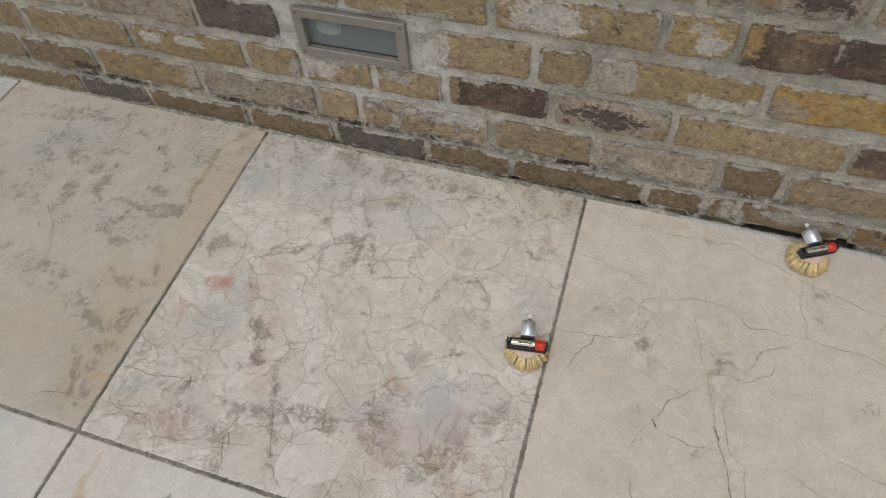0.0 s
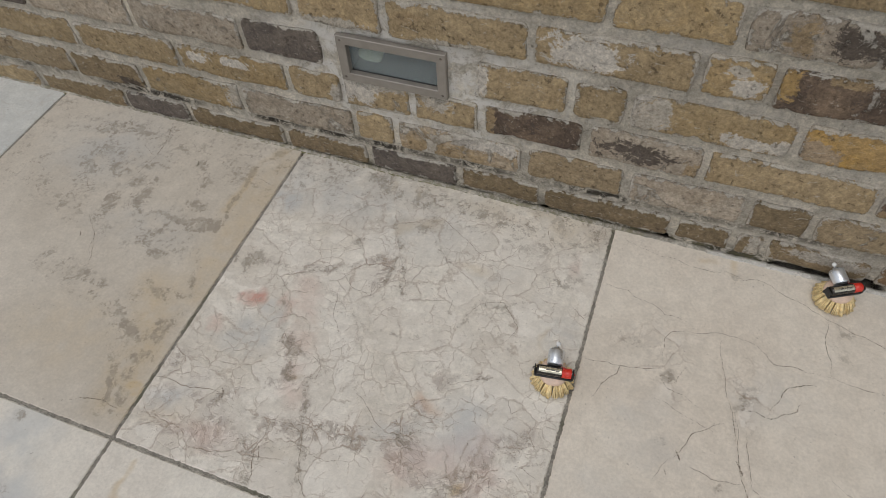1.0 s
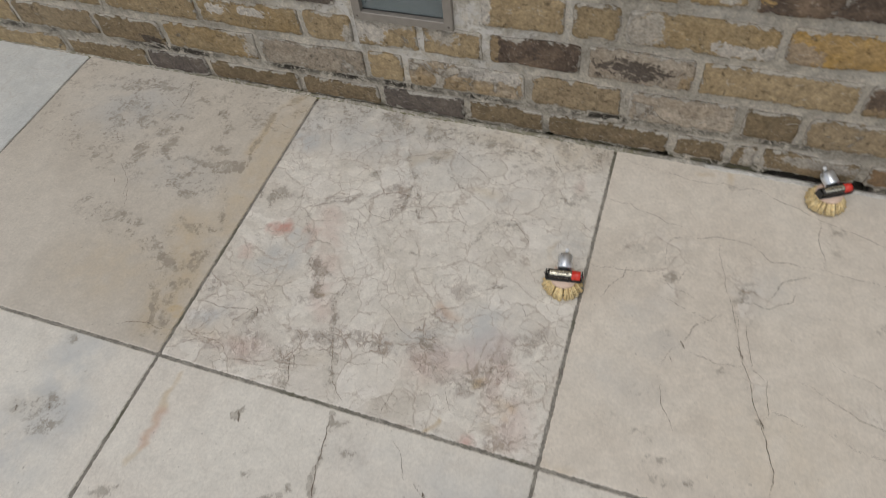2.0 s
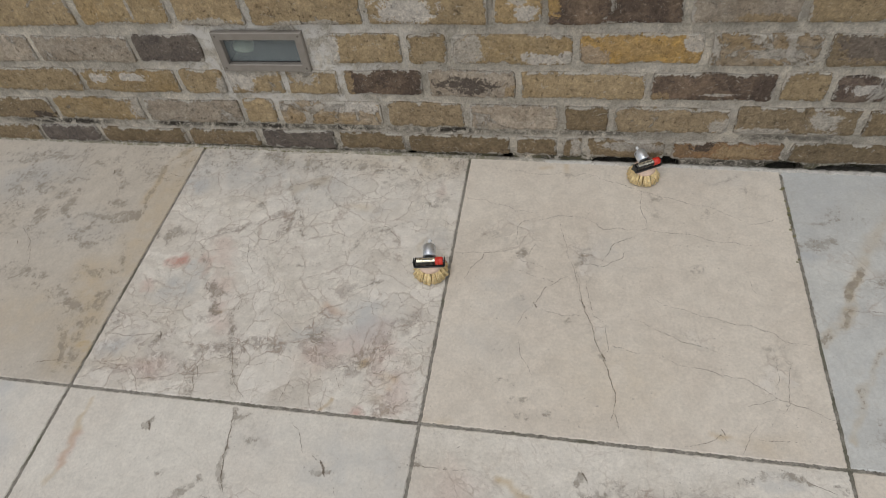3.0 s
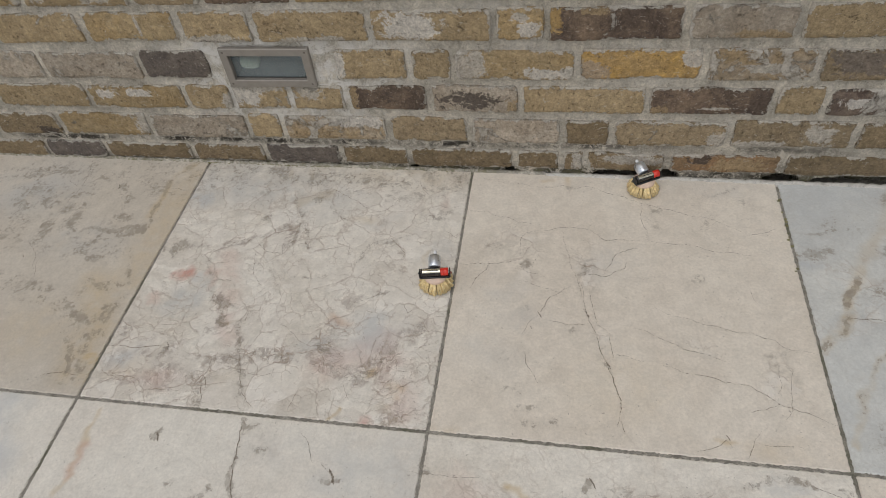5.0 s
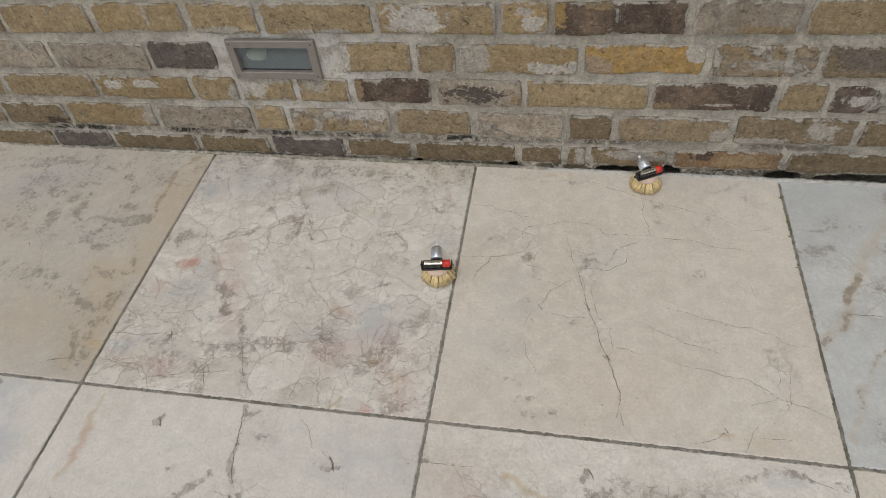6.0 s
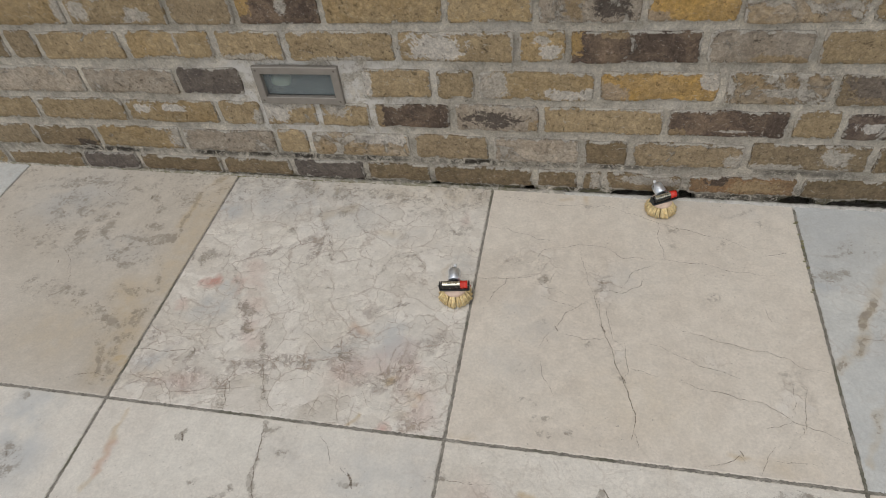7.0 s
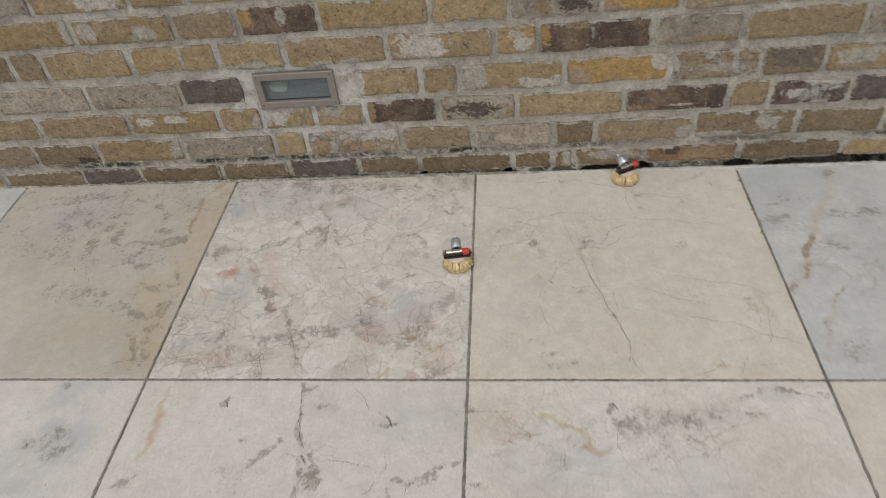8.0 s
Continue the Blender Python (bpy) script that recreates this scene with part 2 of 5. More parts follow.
def grit(name, low, high):
    g = Graph(name)
    p = g.place()
    coarse, fine = g.noise(p, 45.0, 6.0, 0.7), g.noise(p, 420.0, 3.0, 0.7)
    colour = g.mix(g.span(coarse, 0.35, 0.65), low, high)
    colour = g.mix(1.0, colour, g.grey(g.span(fine, 0.25, 0.75, 0.6, 1.35)), "MULTIPLY")
    colour = g.mix(g.math("MULTIPLY", g.span(g.noise(p, 9.0, 4.0), 0.52, 0.66), 0.55), colour, (0.075, 0.08, 0.038))
    return g.finish(colour, 0.95, g.math("ADD", coarse, g.math("MULTIPLY", fine, 0.6)), 0.003, specular=0.2)


def simple(name, colour, roughness, metallic=0.0, wear=0.12, scale=90.0, specular=0.5):
    """A plain manufactured surface with slight blotches and scuffs."""
    g = Graph(name)
    p, _ = g.own_place()
    blot = g.noise(p, scale, 4.0, 0.65)
    c = g.mix(1.0, colour, g.grey(g.span(blot, 0.25, 0.75, 1 - wear, 1 + wear)), "MULTIPLY")
    return g.finish(c, g.span(blot, 0.3, 0.7, max(0.05, roughness - 0.08), roughness + 0.08), blot, 0.0003, metallic, specular, 0.4)


STONES = {
    "cream": stone("limestone_cream", (0.74, 0.70, 0.625), (0.70, 0.65, 0.575)),
    "tawny": stone("limestone_tawny", (0.605, 0.55, 0.472), (0.555, 0.50, 0.424)),
    "breccia": stone("limestone_brecciated", (0.775, 0.73, 0.652), (0.675, 0.622, 0.54), 0.7),
    "beige": stone("limestone_beige", (0.69, 0.622, 0.532), (0.73, 0.668, 0.578)),
    "grey": stone("limestone_blue_grey", (0.635, 0.635, 0.60), (0.555, 0.56, 0.54)),
}
CLAYS = {
    "t": fired_clay("brick_tan", (0.36, 0.268, 0.153), (0.397, 0.30, 0.176), 0.18, 0.36),
    "o": fired_clay("brick_orange_tan", (0.40, 0.285, 0.145), (0.40, 0.30, 0.17), 0.15, 0.36),
    "y": fired_clay("brick_yellow", (0.52, 0.325, 0.105), (0.44, 0.295, 0.13), 0.25, 0.38),
    "b": fired_clay("brick_brown", (0.278, 0.21, 0.128), (0.328, 0.252, 0.157), 0.25, 0.42),
    "g": fired_clay("brick_greyish_tan", (0.36, 0.295, 0.222), (0.43, 0.365, 0.288), 0.2, 0.62),
    "p": fired_clay("brick_lime_smeared", (0.362, 0.266, 0.156), (0.395, 0.322, 0.237), 0.15, 0.86),
    "d": fired_clay("brick_burnt", (0.108, 0.078, 0.060), (0.25, 0.178, 0.122), 0.62, 0.36),
    "k": fired_clay("brick_slate_grey", (0.135, 0.112, 0.096), (0.185, 0.152, 0.125), 0.3, 0.28),
    "m": fired_clay("brick_burnt_mottled", (0.136, 0.096, 0.077), (0.271, 0.209, 0.158), 0.7, 0.74),
    "r": fired_clay("brick_rusty", (0.288, 0.169, 0.085), (0.215, 0.149, 0.088), 0.45, 0.2),
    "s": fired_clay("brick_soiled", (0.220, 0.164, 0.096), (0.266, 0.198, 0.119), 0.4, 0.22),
}
MORTAR = lime_mortar("lime_mortar", (0.565, 0.514, 0.429))
FRESH_LIME = lime_mortar("fresh_lime", (0.72, 0.69, 0.63))
JOINT_GRIT = grit("joint_grit", (0.22, 0.203, 0.175), (0.37, 0.345, 0.30))
VEIN = grit("vein_filling", (0.30, 0.25, 0.20), (0.44, 0.38, 0.315))
CRACK = grit("crack_dirt", (0.20, 0.165, 0.13), (0.32, 0.27, 0.22))
MOSS = simple("moss", (0.21, 0.195, 0.105), 0.95, 0.0, 0.4, 60.0, 0.1)


# ---- geometry tools ----
def mesh_from(name, verts, faces, material, smooth=True):
    me = bpy.data.meshes.new(name)
    me.from_pydata(verts, [], faces)
    me.materials.append(material)
    me.polygons.foreach_set("use_smooth", [smooth] * len(me.polygons))
    me.update()
    return me


def mesh_of(name, bm, material, smooth=True):
    bmesh.ops.recalc_face_normals(bm, faces=bm.faces)
    me = bpy.data.meshes.new(name)
    bm.to_mesh(me)
    bm.free()
    me.materials.append(material)
    me.polygons.foreach_set("use_smooth", [smooth] * len(me.polygons))
    return me


def part(name, data, parent, m=None, label=""):
    """Links a mesh as one part under a thing or under a part."""
    ob = new(name, data)
    ob.parent = parent
    if m is not None:
        ob.matrix_basis = m
    return tagged(ob, label)


def lathe(profile, n=24):
    """A closed body of revolution round z from (radius, height) pairs."""
    bm = bmesh.new()
    rings = []
    for r, z in profile:
        rings.append([bm.verts.new((r * math.cos(6.28318 * k / n), r * math.sin(6.28318 * k / n), z)) for k in range(n)])
    for a, b in zip(rings, rings[1:]):
        for k in range(n):
            bm.faces.new((a[k], a[(k + 1) % n], b[(k + 1) % n], b[k]))
    bm.faces.new(rings[0][::-1])
    bm.faces.new(rings[-1])
    return bm


def tube(points, radius, n=6):
    """A bent round wire."""
    bm = bmesh.new()
    pts = [Vector(p) for p in points]
    rings = []
    for k, p in enumerate(pts):
        way = (pts[min(k + 1, len(pts) - 1)] - pts[max(k - 1, 0)]).normalized()
        turn = way.to_track_quat("Z", "Y").to_matrix()
        rings.append([bm.verts.new(p + turn @ Vector((radius * math.cos(6.28318 * j / n), radius * math.sin(6.28318 * j / n), 0))) for j in range(n)])
    for a, b in zip(rings, rings[1:]):
        for j in range(n):
            bm.faces.new((a[j], a[(j + 1) % n], b[(j + 1) % n], b[j]))
    bm.faces.new(rings[0][::-1])
    bm.faces.new(rings[-1])
    return bm


def rounded_box(size, bevel, segments=2):
    bm = bmesh.new()
    bmesh.ops.create_cube(bm, size=1.0)
    bmesh.ops.scale(bm, vec=size, verts=bm.verts)
    bmesh.ops.bevel(bm, geom=bm.edges[:], offset=bevel, segments=segments, affect="EDGES", profile=0.6)
    return bm


def field(xs, ys, scale, seed):
    """Smooth noise from -1 to 1 at every place of two arrays."""
    out = np.zeros(xs.size)
    for k, (x, y) in enumerate(zip(xs.ravel() * scale, ys.ravel() * scale)):
        out[k] = noise.fractal(Vector((x + seed, y - seed, seed * 0.37)), 0.9, 2.1, 4)
    return out.reshape(xs.shape)


# ---- paving ----
SLAB, JOINT, SLAB_THICK = 0.600, 0.0052, 0.03
COLUMNS = {-3: -1.755, -2: -1.155, -1: -0.5945, 0: 0.0, 1: 0.602, 2: 1.202, 3: 1.80}  # x of the upright joints


class Masks:
    """The four stain masks of one slab, painted with strokes and blobs in metres."""

    def __init__(self, x0, x1, y0, n, seed):
        edge = np.array([0.0, 0.0016])
        u = np.linspace(JOINT / 2, x1 - x0 - JOINT / 2, n - 2)
        v = np.linspace(JOINT / 2, SLAB - JOINT / 2, n - 2)
        u = np.concatenate([u[0] + edge, u[1:-1], u[-1] - edge[::-1]])
        v = np.concatenate([v[0] + edge, v[1:-1], v[-1] - edge[::-1]])
        self.x, self.y = np.meshgrid(x0 + u, y0 - SLAB + v)
        self.wx, self.wy = 0.016 * field(self.x, self.y, 22.0, seed), 0.016 * field(self.x, self.y, 22.0, seed + 31)
        self.rough = 0.5 + 0.9 * field(self.x, self.y, 30.0, seed + 77)
        self.value = np.zeros((5, n, n))

    def blob(self, channel, x, y, rx, ry=None, strength=1.0, turn=0.0):
        dx, dy = self.x + self.wx - x, self.y + self.wy - y
        c, s = math.cos(radians(turn)), math.sin(radians(turn))
        d = np.hypot((c * dx + s * dy) / rx, (c * dy - s * dx) / (ry or rx))
        self.lay(channel, strength * np.clip(1.35 - d, 0, 1))

    def stroke(self, channel, points, width, strength=1.0):
        px, py = self.x + 0.7 * self.wx, self.y + 0.7 * self.wy
        best = np.full(px.shape, 9.0)
        for (ax, ay), (bx, by) in zip(points, points[1:]):
            ex, ey = bx - ax, by - ay
            f = np.clip(((px - ax) * ex + (py - ay) * ey) / (ex * ex + ey * ey), 0, 1)
            best = np.minimum(best, np.hypot(px - ax - f * ex, py - ay - f * ey))
        self.lay(channel, strength * np.clip(1.4 - best / width, 0, 1))

    def lay(self, channel, value):
        value = value * np.clip(0.45 + self.rough, 0.15, 1.1)
        self.value[channel] = np.clip(np.maximum(self.value[channel], value), 0, 1)


DIRT, OCHRE, COOL, CRACKLE, BLUSH = 0, 1, 2, 3, 4

paving = tagged(new("pavement"), "patio of large square limestone slabs with dark gritty joints", "paving", kind="structure")


def slab_mesh(masks, n, seed, stone_name):
    """A slab with softly worn, chipped arrises and a faintly uneven top."""
    rng = np.random.default_rng(seed)
    x, y = masks.x.copy(), masks.y.copy()
    z = 0.0005 * field(x, y, 9.0, seed + 5)
    z[[0, -1], :] -= 0.0012
    z[:, [0, -1]] -= 0.0012
    chip = np.clip(rng.normal(0.0, 0.0006, (4, n)), -0.0008, 0.0014)
    x[:, 0] += chip[0]
    x[:, -1] -= chip[1]
    y[0, :] += chip[2]
    y[-1, :] -= chip[3]
    top = np.stack([x, y, z], -1).reshape(-1, 3)
    index = np.arange(n * n).reshape(n, n)
    faces = np.stack([index[:-1, :-1], index[:-1, 1:], index[1:, 1:], index[1:, :-1]], -1).reshape(-1, 4).tolist()
    rim = np.concatenate([index[0, :-1], index[:-1, -1], index[-1, :0:-1], index[:0:-1, 0]])
    low = top[rim] - (0, 0, SLAB_THICK)
    k = len(rim)
    faces += [(int(rim[i]), n * n + i, n * n + (i + 1) % k, int(rim[(i + 1) % k])) for i in range(k)]
    faces.append([n * n + i for i in range(k)][::-1])
    me = mesh_from("paving_slab", np.concatenate([top, low]).tolist(), faces, STONES[stone_name], False)
    layer = me.color_attributes.new("mineral", "FLOAT_COLOR", "POINT")
    data = np.zeros((n * n + k, 4), np.float32)
    data[: n * n] = masks.value[:4].reshape(4, -1).T
    layer.data.foreach_set("color", data.ravel())
    blush = me.color_attributes.new("blush", "FLOAT_COLOR", "POINT")
    data[: n * n] = masks.value[4].reshape(-1, 1)
    blush.data.foreach_set("color", data.ravel())
    return me


def paving_slab(col, row, stone_name, n=110, paint=None, crackle=0.0, label=""):
    x0, x1, y0, seed = COLUMNS[col], COLUMNS[col + 1], -row * SLAB, 11 * col + 57 * row + 200
    masks = Masks(x0, x1, y0, n, seed)
    masks.value[CRACKLE] = crackle
    if paint:
        paint(masks)
    return part("paving_slab", slab_mesh(masks, n, seed, stone_name), paving, None, label)


def crack(slab, width, points, filling):
    """An open hairline crack: a ragged ribbon of dirt that follows a jagged way."""
    rng = random.Random(round(1000 * (points[0][0] + 3 * points[-1][1])))
    pts = [Vector((*p, 0)) for p in points]
    for size in (0.10, 0.09, 0.08, 0.07):
        out = [pts[0]]
        for a, b in zip(pts, pts[1:]):
            side = Vector((a.y - b.y, b.x - a.x, 0))
            out += [(a + b) / 2 + side * rng.uniform(-size, size), b]
        pts = out
    verts, faces = [], []
    for k, p in enumerate(pts):
        way = (pts[min(k + 1, len(pts) - 1)] - pts[max(k - 1, 0)]).normalized()
        taper = min(1.0, 4.0 * min(k, len(pts) - 1 - k) / len(pts) + 0.15)
        half = 0.72 * width * taper * rng.uniform(0.2, 1.0) / 2
        side = Vector((-way.y, way.x, 0)) * half
        verts += [(*(p + side).xy, 0.0009), (*(p - side).xy, 0.0009)]
        if k and (filling is VEIN or rng.random() < 0.86):
            faces.append((2 * k - 2, 2 * k - 1, 2 * k + 1, 2 * k))
    part("crack", mesh_from("crack", verts, faces, filling, False), slab)


def paint_weathered(m):
    """Grey blotches towards the wall, an ochre band along one joint."""
    m.stroke(OCHRE, [(-0.631, -0.018), (-0.65, -0.047), (-0.66, -0.071), (-0.66, -0.102), (-0.66, -0.136), (-0.657, -0.178)], 0.010, 0.5)
    m.stroke(DIRT, [(-0.631, -0.018), (-0.65, -0.047), (-0.66, -0.071), (-0.662, -0.102)], 0.006, 0.6)
    m.stroke(DIRT, [(-0.662, -0.102), (-0.66, -0.136), (-0.657, -0.178), (-0.65, -0.21)], 0.004, 0.5)
    m.stroke(OCHRE, [(-0.606, -0.063), (-0.614, -0.151), (-0.616, -0.247), (-0.611, -0.335)], 0.045, 0.34)
    m.stroke(DIRT, [(-0.651, -0.272), (-0.644, -0.301), (-0.634, -0.336)], 0.005, 0.4)
    m.blob(DIRT, -0.98, -0.062, 0.055, 0.03, 0.75, 20)
    m.blob(DIRT, -0.95, -0.051, 0.03, 0.014, 0.6, 20)
    m.blob(DIRT, -0.959, -0.143, 0.05, 0.05, 0.6, 20)
    m.blob(DIRT, -0.899, -0.14, 0.05, 0.05, 0.6, 20)
    m.blob(DIRT, -0.834, -0.159, 0.045, 0.02, 0.6, 20)
    m.blob(DIRT, -0.848, -0.217, 0.05, 0.035, 0.85, 20)
    m.blob(DIRT, -0.863, -0.247, 0.03, 0.02, 0.55, 20)
    m.blob(DIRT, -0.766, -0.095, 0.016, 0.012, 0.8, 20)
    m.blob(DIRT, -0.741, -0.137, 0.022, 0.03, 0.6, 20)
    m.blob(DIRT, -0.713, -0.181, 0.024, 0.016, 0.85, 20)
    m.blob(DIRT, -0.78, -0.226, 0.016, 0.008, 0.7, 20)
    m.blob(DIRT, -0.679, -0.232, 0.022, 0.014, 0.8, 20)
    m.blob(DIRT, -0.755, -0.256, 0.025, 0.02, 0.75, 20)
    m.blob(DIRT, -0.762, -0.279, 0.03, 0.022, 0.55, 20)
    m.blob(DIRT, -0.727, -0.302, 0.024, 0.016, 0.7, 20)
    m.blob(DIRT, -0.827, -0.196, 0.03, 0.012, 0.5, 20)
    m.stroke(DIRT, [(-0.753, -0.229), (-0.734, -0.223), (-0.698, -0.219), (-0.665, -0.208)], 0.007, 0.8)
    m.stroke(DIRT, [(-0.665, -0.208), (-0.663, -0.227), (-0.677, -0.235)], 0.01, 0.6)
    m.stroke(DIRT, [(-0.899, -0.175), (-0.874, -0.148), (-0.851, -0.115), (-0.813, -0.122)], 0.005, 0.5)
    m.blob(COOL, -0.961, -0.117, 0.12, 0.09, 0.55)
    m.blob(COOL, -0.786, -0.258, 0.1, 0.05, 0.35)
    m.stroke(OCHRE, [(-0.671, -0.38), (-0.629, -0.417), (-0.625, -0.467), (-0.633, -0.515), (-0.593, -0.567)], 0.03, 0.35)
    m.blob(DIRT, -0.663, -0.373, 0.03, 0.012, 0.55, -20)
    m.blob(DIRT, -0.622, -0.396, 0.012, 0.035, 0.45, -20)
    m.blob(DIRT, -0.625, -0.423, 0.025, 0.02, 0.55, -20)
    m.blob(DIRT, -0.674, -0.439, 0.02, 0.015, 0.6, -20)
    m.blob(DIRT, -0.636, -0.467, 0.03, 0.02, 0.45, -20)
    m.blob(DIRT, -0.712, -0.423, 0.02, 0.014, 0.55, -20)
    m.blob(DIRT, -0.774, -0.388, 0.03, 0.02, 0.4, -20)
    m.blob(DIRT, -0.856, -0.373, 0.05, 0.012, 0.4, -20)
    m.blob(DIRT, -0.632, -0.526, 0.025, 0.04, 0.4, -20)
    m.blob(DIRT, -0.628, -0.503, 0.02, 0.03, 0.35, -20)
    m.stroke(DIRT, [(-0.751, -0.386), (-0.723, -0.413), (-0.674, -0.439), (-0.653, -0.456)], 0.005, 0.6)
    m.stroke(DIRT, [(-0.649, -0.475), (-0.658, -0.499), (-0.651, -0.522), (-0.62, -0.548), (-0.619, -0.57)], 0.005, 0.7)
    m.stroke(DIRT, [(-0.705, -0.355), (-0.681, -0.36), (-0.645, -0.362), (-0.622, -0.349)], 0.008, 0.4)
    m.blob(OCHRE, -0.603, -0.529, 0.03, 0.012, 0.8)
    m.blob(OCHRE, -0.65, -0.351, 0.05, 0.03, 0.3)
    m.blob(OCHRE, -0.767, -0.478, 0.12, 0.07, 0.2)
    # Grime film by the wall, spread wide to paint in the wall's shade too.
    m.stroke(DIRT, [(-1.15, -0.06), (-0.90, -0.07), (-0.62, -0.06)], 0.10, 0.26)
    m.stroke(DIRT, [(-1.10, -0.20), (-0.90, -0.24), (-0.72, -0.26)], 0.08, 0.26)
    m.stroke(DIRT, [(-0.72, -0.40), (-0.66, -0.46), (-0.63, -0.55)], 0.045, 0.26)
    m.stroke(OCHRE, [(-0.68, -0.37), (-0.64, -0.44), (-0.63, -0.54)], 0.04, 0.42)
    m.stroke(DIRT, [(-0.90, -0.37), (-0.80, -0.39), (-0.72, -0.43)], 0.03, 0.35)


def paint_brecciated(m):
    """A broken-up stone: grey gravel bands round pale islands, cool patches, rusty and green spots."""
    m.stroke(CRACKLE, [(-0.479, -0.501), (-0.45, -0.469), (-0.406, -0.444), (-0.38, -0.426)], 0.014, 1.1)
    m.stroke(CRACKLE, [(-0.405, -0.512), (-0.351, -0.502), (-0.304, -0.489), (-0.253, -0.488), (-0.204, -0.483), (-0.169, -0.5)], 0.02, 1.3)
    m.stroke(CRACKLE, [(-0.168, -0.505), (-0.144, -0.519), (-0.123, -0.506), (-0.081, -0.456), (-0.041, -0.404)], 0.022, 1.2)
    m.stroke(CRACKLE, [(-0.216, -0.441), (-0.193, -0.468), (-0.164, -0.499)], 0.02, 1.0)
    m.stroke(CRACKLE, [(-0.424, -0.372), (-0.403, -0.422), (-0.367, -0.438), (-0.347, -0.484), (-0.343, -0.502)], 0.016, 1.0)
    m.stroke(CRACKLE, [(-0.561, -0.531), (-0.489, -0.546), (-0.424, -0.55)], 0.06, 0.95)
    m.stroke(CRACKLE, [(-0.576, -0.459), (-0.525, -0.473)], 0.03, 0.9)
    m.stroke(CRACKLE, [(-0.09, -0.457), (-0.079, -0.512), (-0.065, -0.573)], 0.035, 1.0)
    m.stroke(CRACKLE, [(-0.473, -0.247), (-0.421, -0.225), (-0.377, -0.213), (-0.343, -0.17)], 0.018, 0.9)
    m.stroke(CRACKLE, [(-0.343, -0.17), (-0.339, -0.256)], 0.02, 0.9)
    m.stroke(CRACKLE, [(-0.58, -0.254), (-0.535, -0.258), (-0.5, -0.255)], 0.02, 0.9)
    m.stroke(CRACKLE, [(-0.183, -0.368), (-0.126, -0.343), (-0.145, -0.396), (-0.196, -0.42)], 0.02, 0.85)
    m.stroke(DIRT, [(-0.405, -0.512), (-0.351, -0.501), (-0.304, -0.489), (-0.253, -0.488), (-0.204, -0.481), (-0.167, -0.502)], 0.012, 0.24)
    m.stroke(DIRT, [(-0.154, -0.52), (-0.128, -0.507), (-0.082, -0.453), (-0.041, -0.404)], 0.014, 0.36)
    m.stroke(DIRT, [(-0.422, -0.371), (-0.401, -0.422)], 0.010, 0.66)
    m.stroke(DIRT, [(-0.401, -0.429), (-0.369, -0.427)], 0.007, 1.0)
    m.stroke(DIRT, [(-0.368, -0.433), (-0.349, -0.485)], 0.007, 0.66)
    m.stroke(DIRT, [(-0.332, -0.529), (-0.316, -0.573)], 0.008, 0.55)
    m.stroke(DIRT, [(-0.349, -0.485), (-0.334, -0.529)], 0.007, 0.4)
    m.stroke(DIRT, [(-0.473, -0.247), (-0.44, -0.237), (-0.419, -0.225), (-0.377, -0.213), (-0.343, -0.17)], 0.005, 0.27)
    m.stroke(DIRT, [(-0.355, -0.112), (-0.327, -0.16), (-0.334, -0.209), (-0.336, -0.259)], 0.007, 0.4)
    m.stroke(DIRT, [(-0.322, -0.176), (-0.291, -0.237)], 0.006, 0.4)
    m.stroke(DIRT, [(-0.283, -0.123), (-0.251, -0.154), (-0.222, -0.187)], 0.006, 0.4)
    m.stroke(DIRT, [(-0.189, -0.261), (-0.167, -0.22), (-0.133, -0.208), (-0.101, -0.244)], 0.006, 0.35)
    m.stroke(DIRT, [(-0.17, -0.369), (-0.126, -0.343), (-0.094, -0.343)], 0.006, 0.4)
    m.stroke(DIRT, [(-0.409, -0.538), (-0.377, -0.599)], 0.008, 0.35)
    m.stroke(DIRT, [(-0.482, -0.284), (-0.443, -0.367)], 0.006, 0.3)
    m.stroke(DIRT, [(-0.36, -0.331), (-0.285, -0.318), (-0.244, -0.306)], 0.006, 0.3)
    m.stroke(DIRT, [(-0.133, -0.208), (-0.091, -0.189), (-0.064, -0.217)], 0.005, 0.3)
    m.stroke(DIRT, [(-0.041, -0.15), (-0.018, -0.111)], 0.006, 0.35)
    m.blob(DIRT, -0.564, -0.258, 0.03, 0.018, 0.85, 15)
    m.blob(DIRT, -0.568, -0.277, 0.02, 0.008, 0.6, 15)
    m.blob(DIRT, -0.512, -0.256, 0.014, 0.016, 0.65, 15)
    m.blob(DIRT, -0.485, -0.153, 0.022, 0.007, 0.6, 15)
    m.blob(DIRT, -0.402, -0.392, 0.018, 0.02, 0.6, 15)
    m.blob(DIRT, -0.306, -0.105, 0.02, 0.016, 0.7, 15)
    m.blob(DIRT, -0.057, -0.139, 0.04, 0.026, 0.42, 15)
    m.blob(DIRT, -0.193, -0.468, 0.02, 0.03, 0.4, 15)
    m.blob(DIRT, -0.404, -0.17, 0.016, 0.008, 0.5, 15)
    m.blob(DIRT, -0.188, -0.064, 0.012, 0.02, 0.35, 15)
    m.blob(DIRT, -0.579, -0.065, 0.03, 0.02, 0.4, 15)
    m.blob(DIRT, -0.581, -0.472, 0.012, 0.008, 0.4, 15)
    m.blob(DIRT, -0.48, -0.489, 0.009, 0.006, 0.9, 15)
    m.blob(DIRT, -0.509, -0.549, 0.016, 0.018, 0.4, 15)
    m.blob(DIRT, -0.109, -0.504, 0.02, 0.012, 0.4, 15)
    m.blob(COOL, -0.128, -0.425, 0.06, 0.044, 1.0, 25)
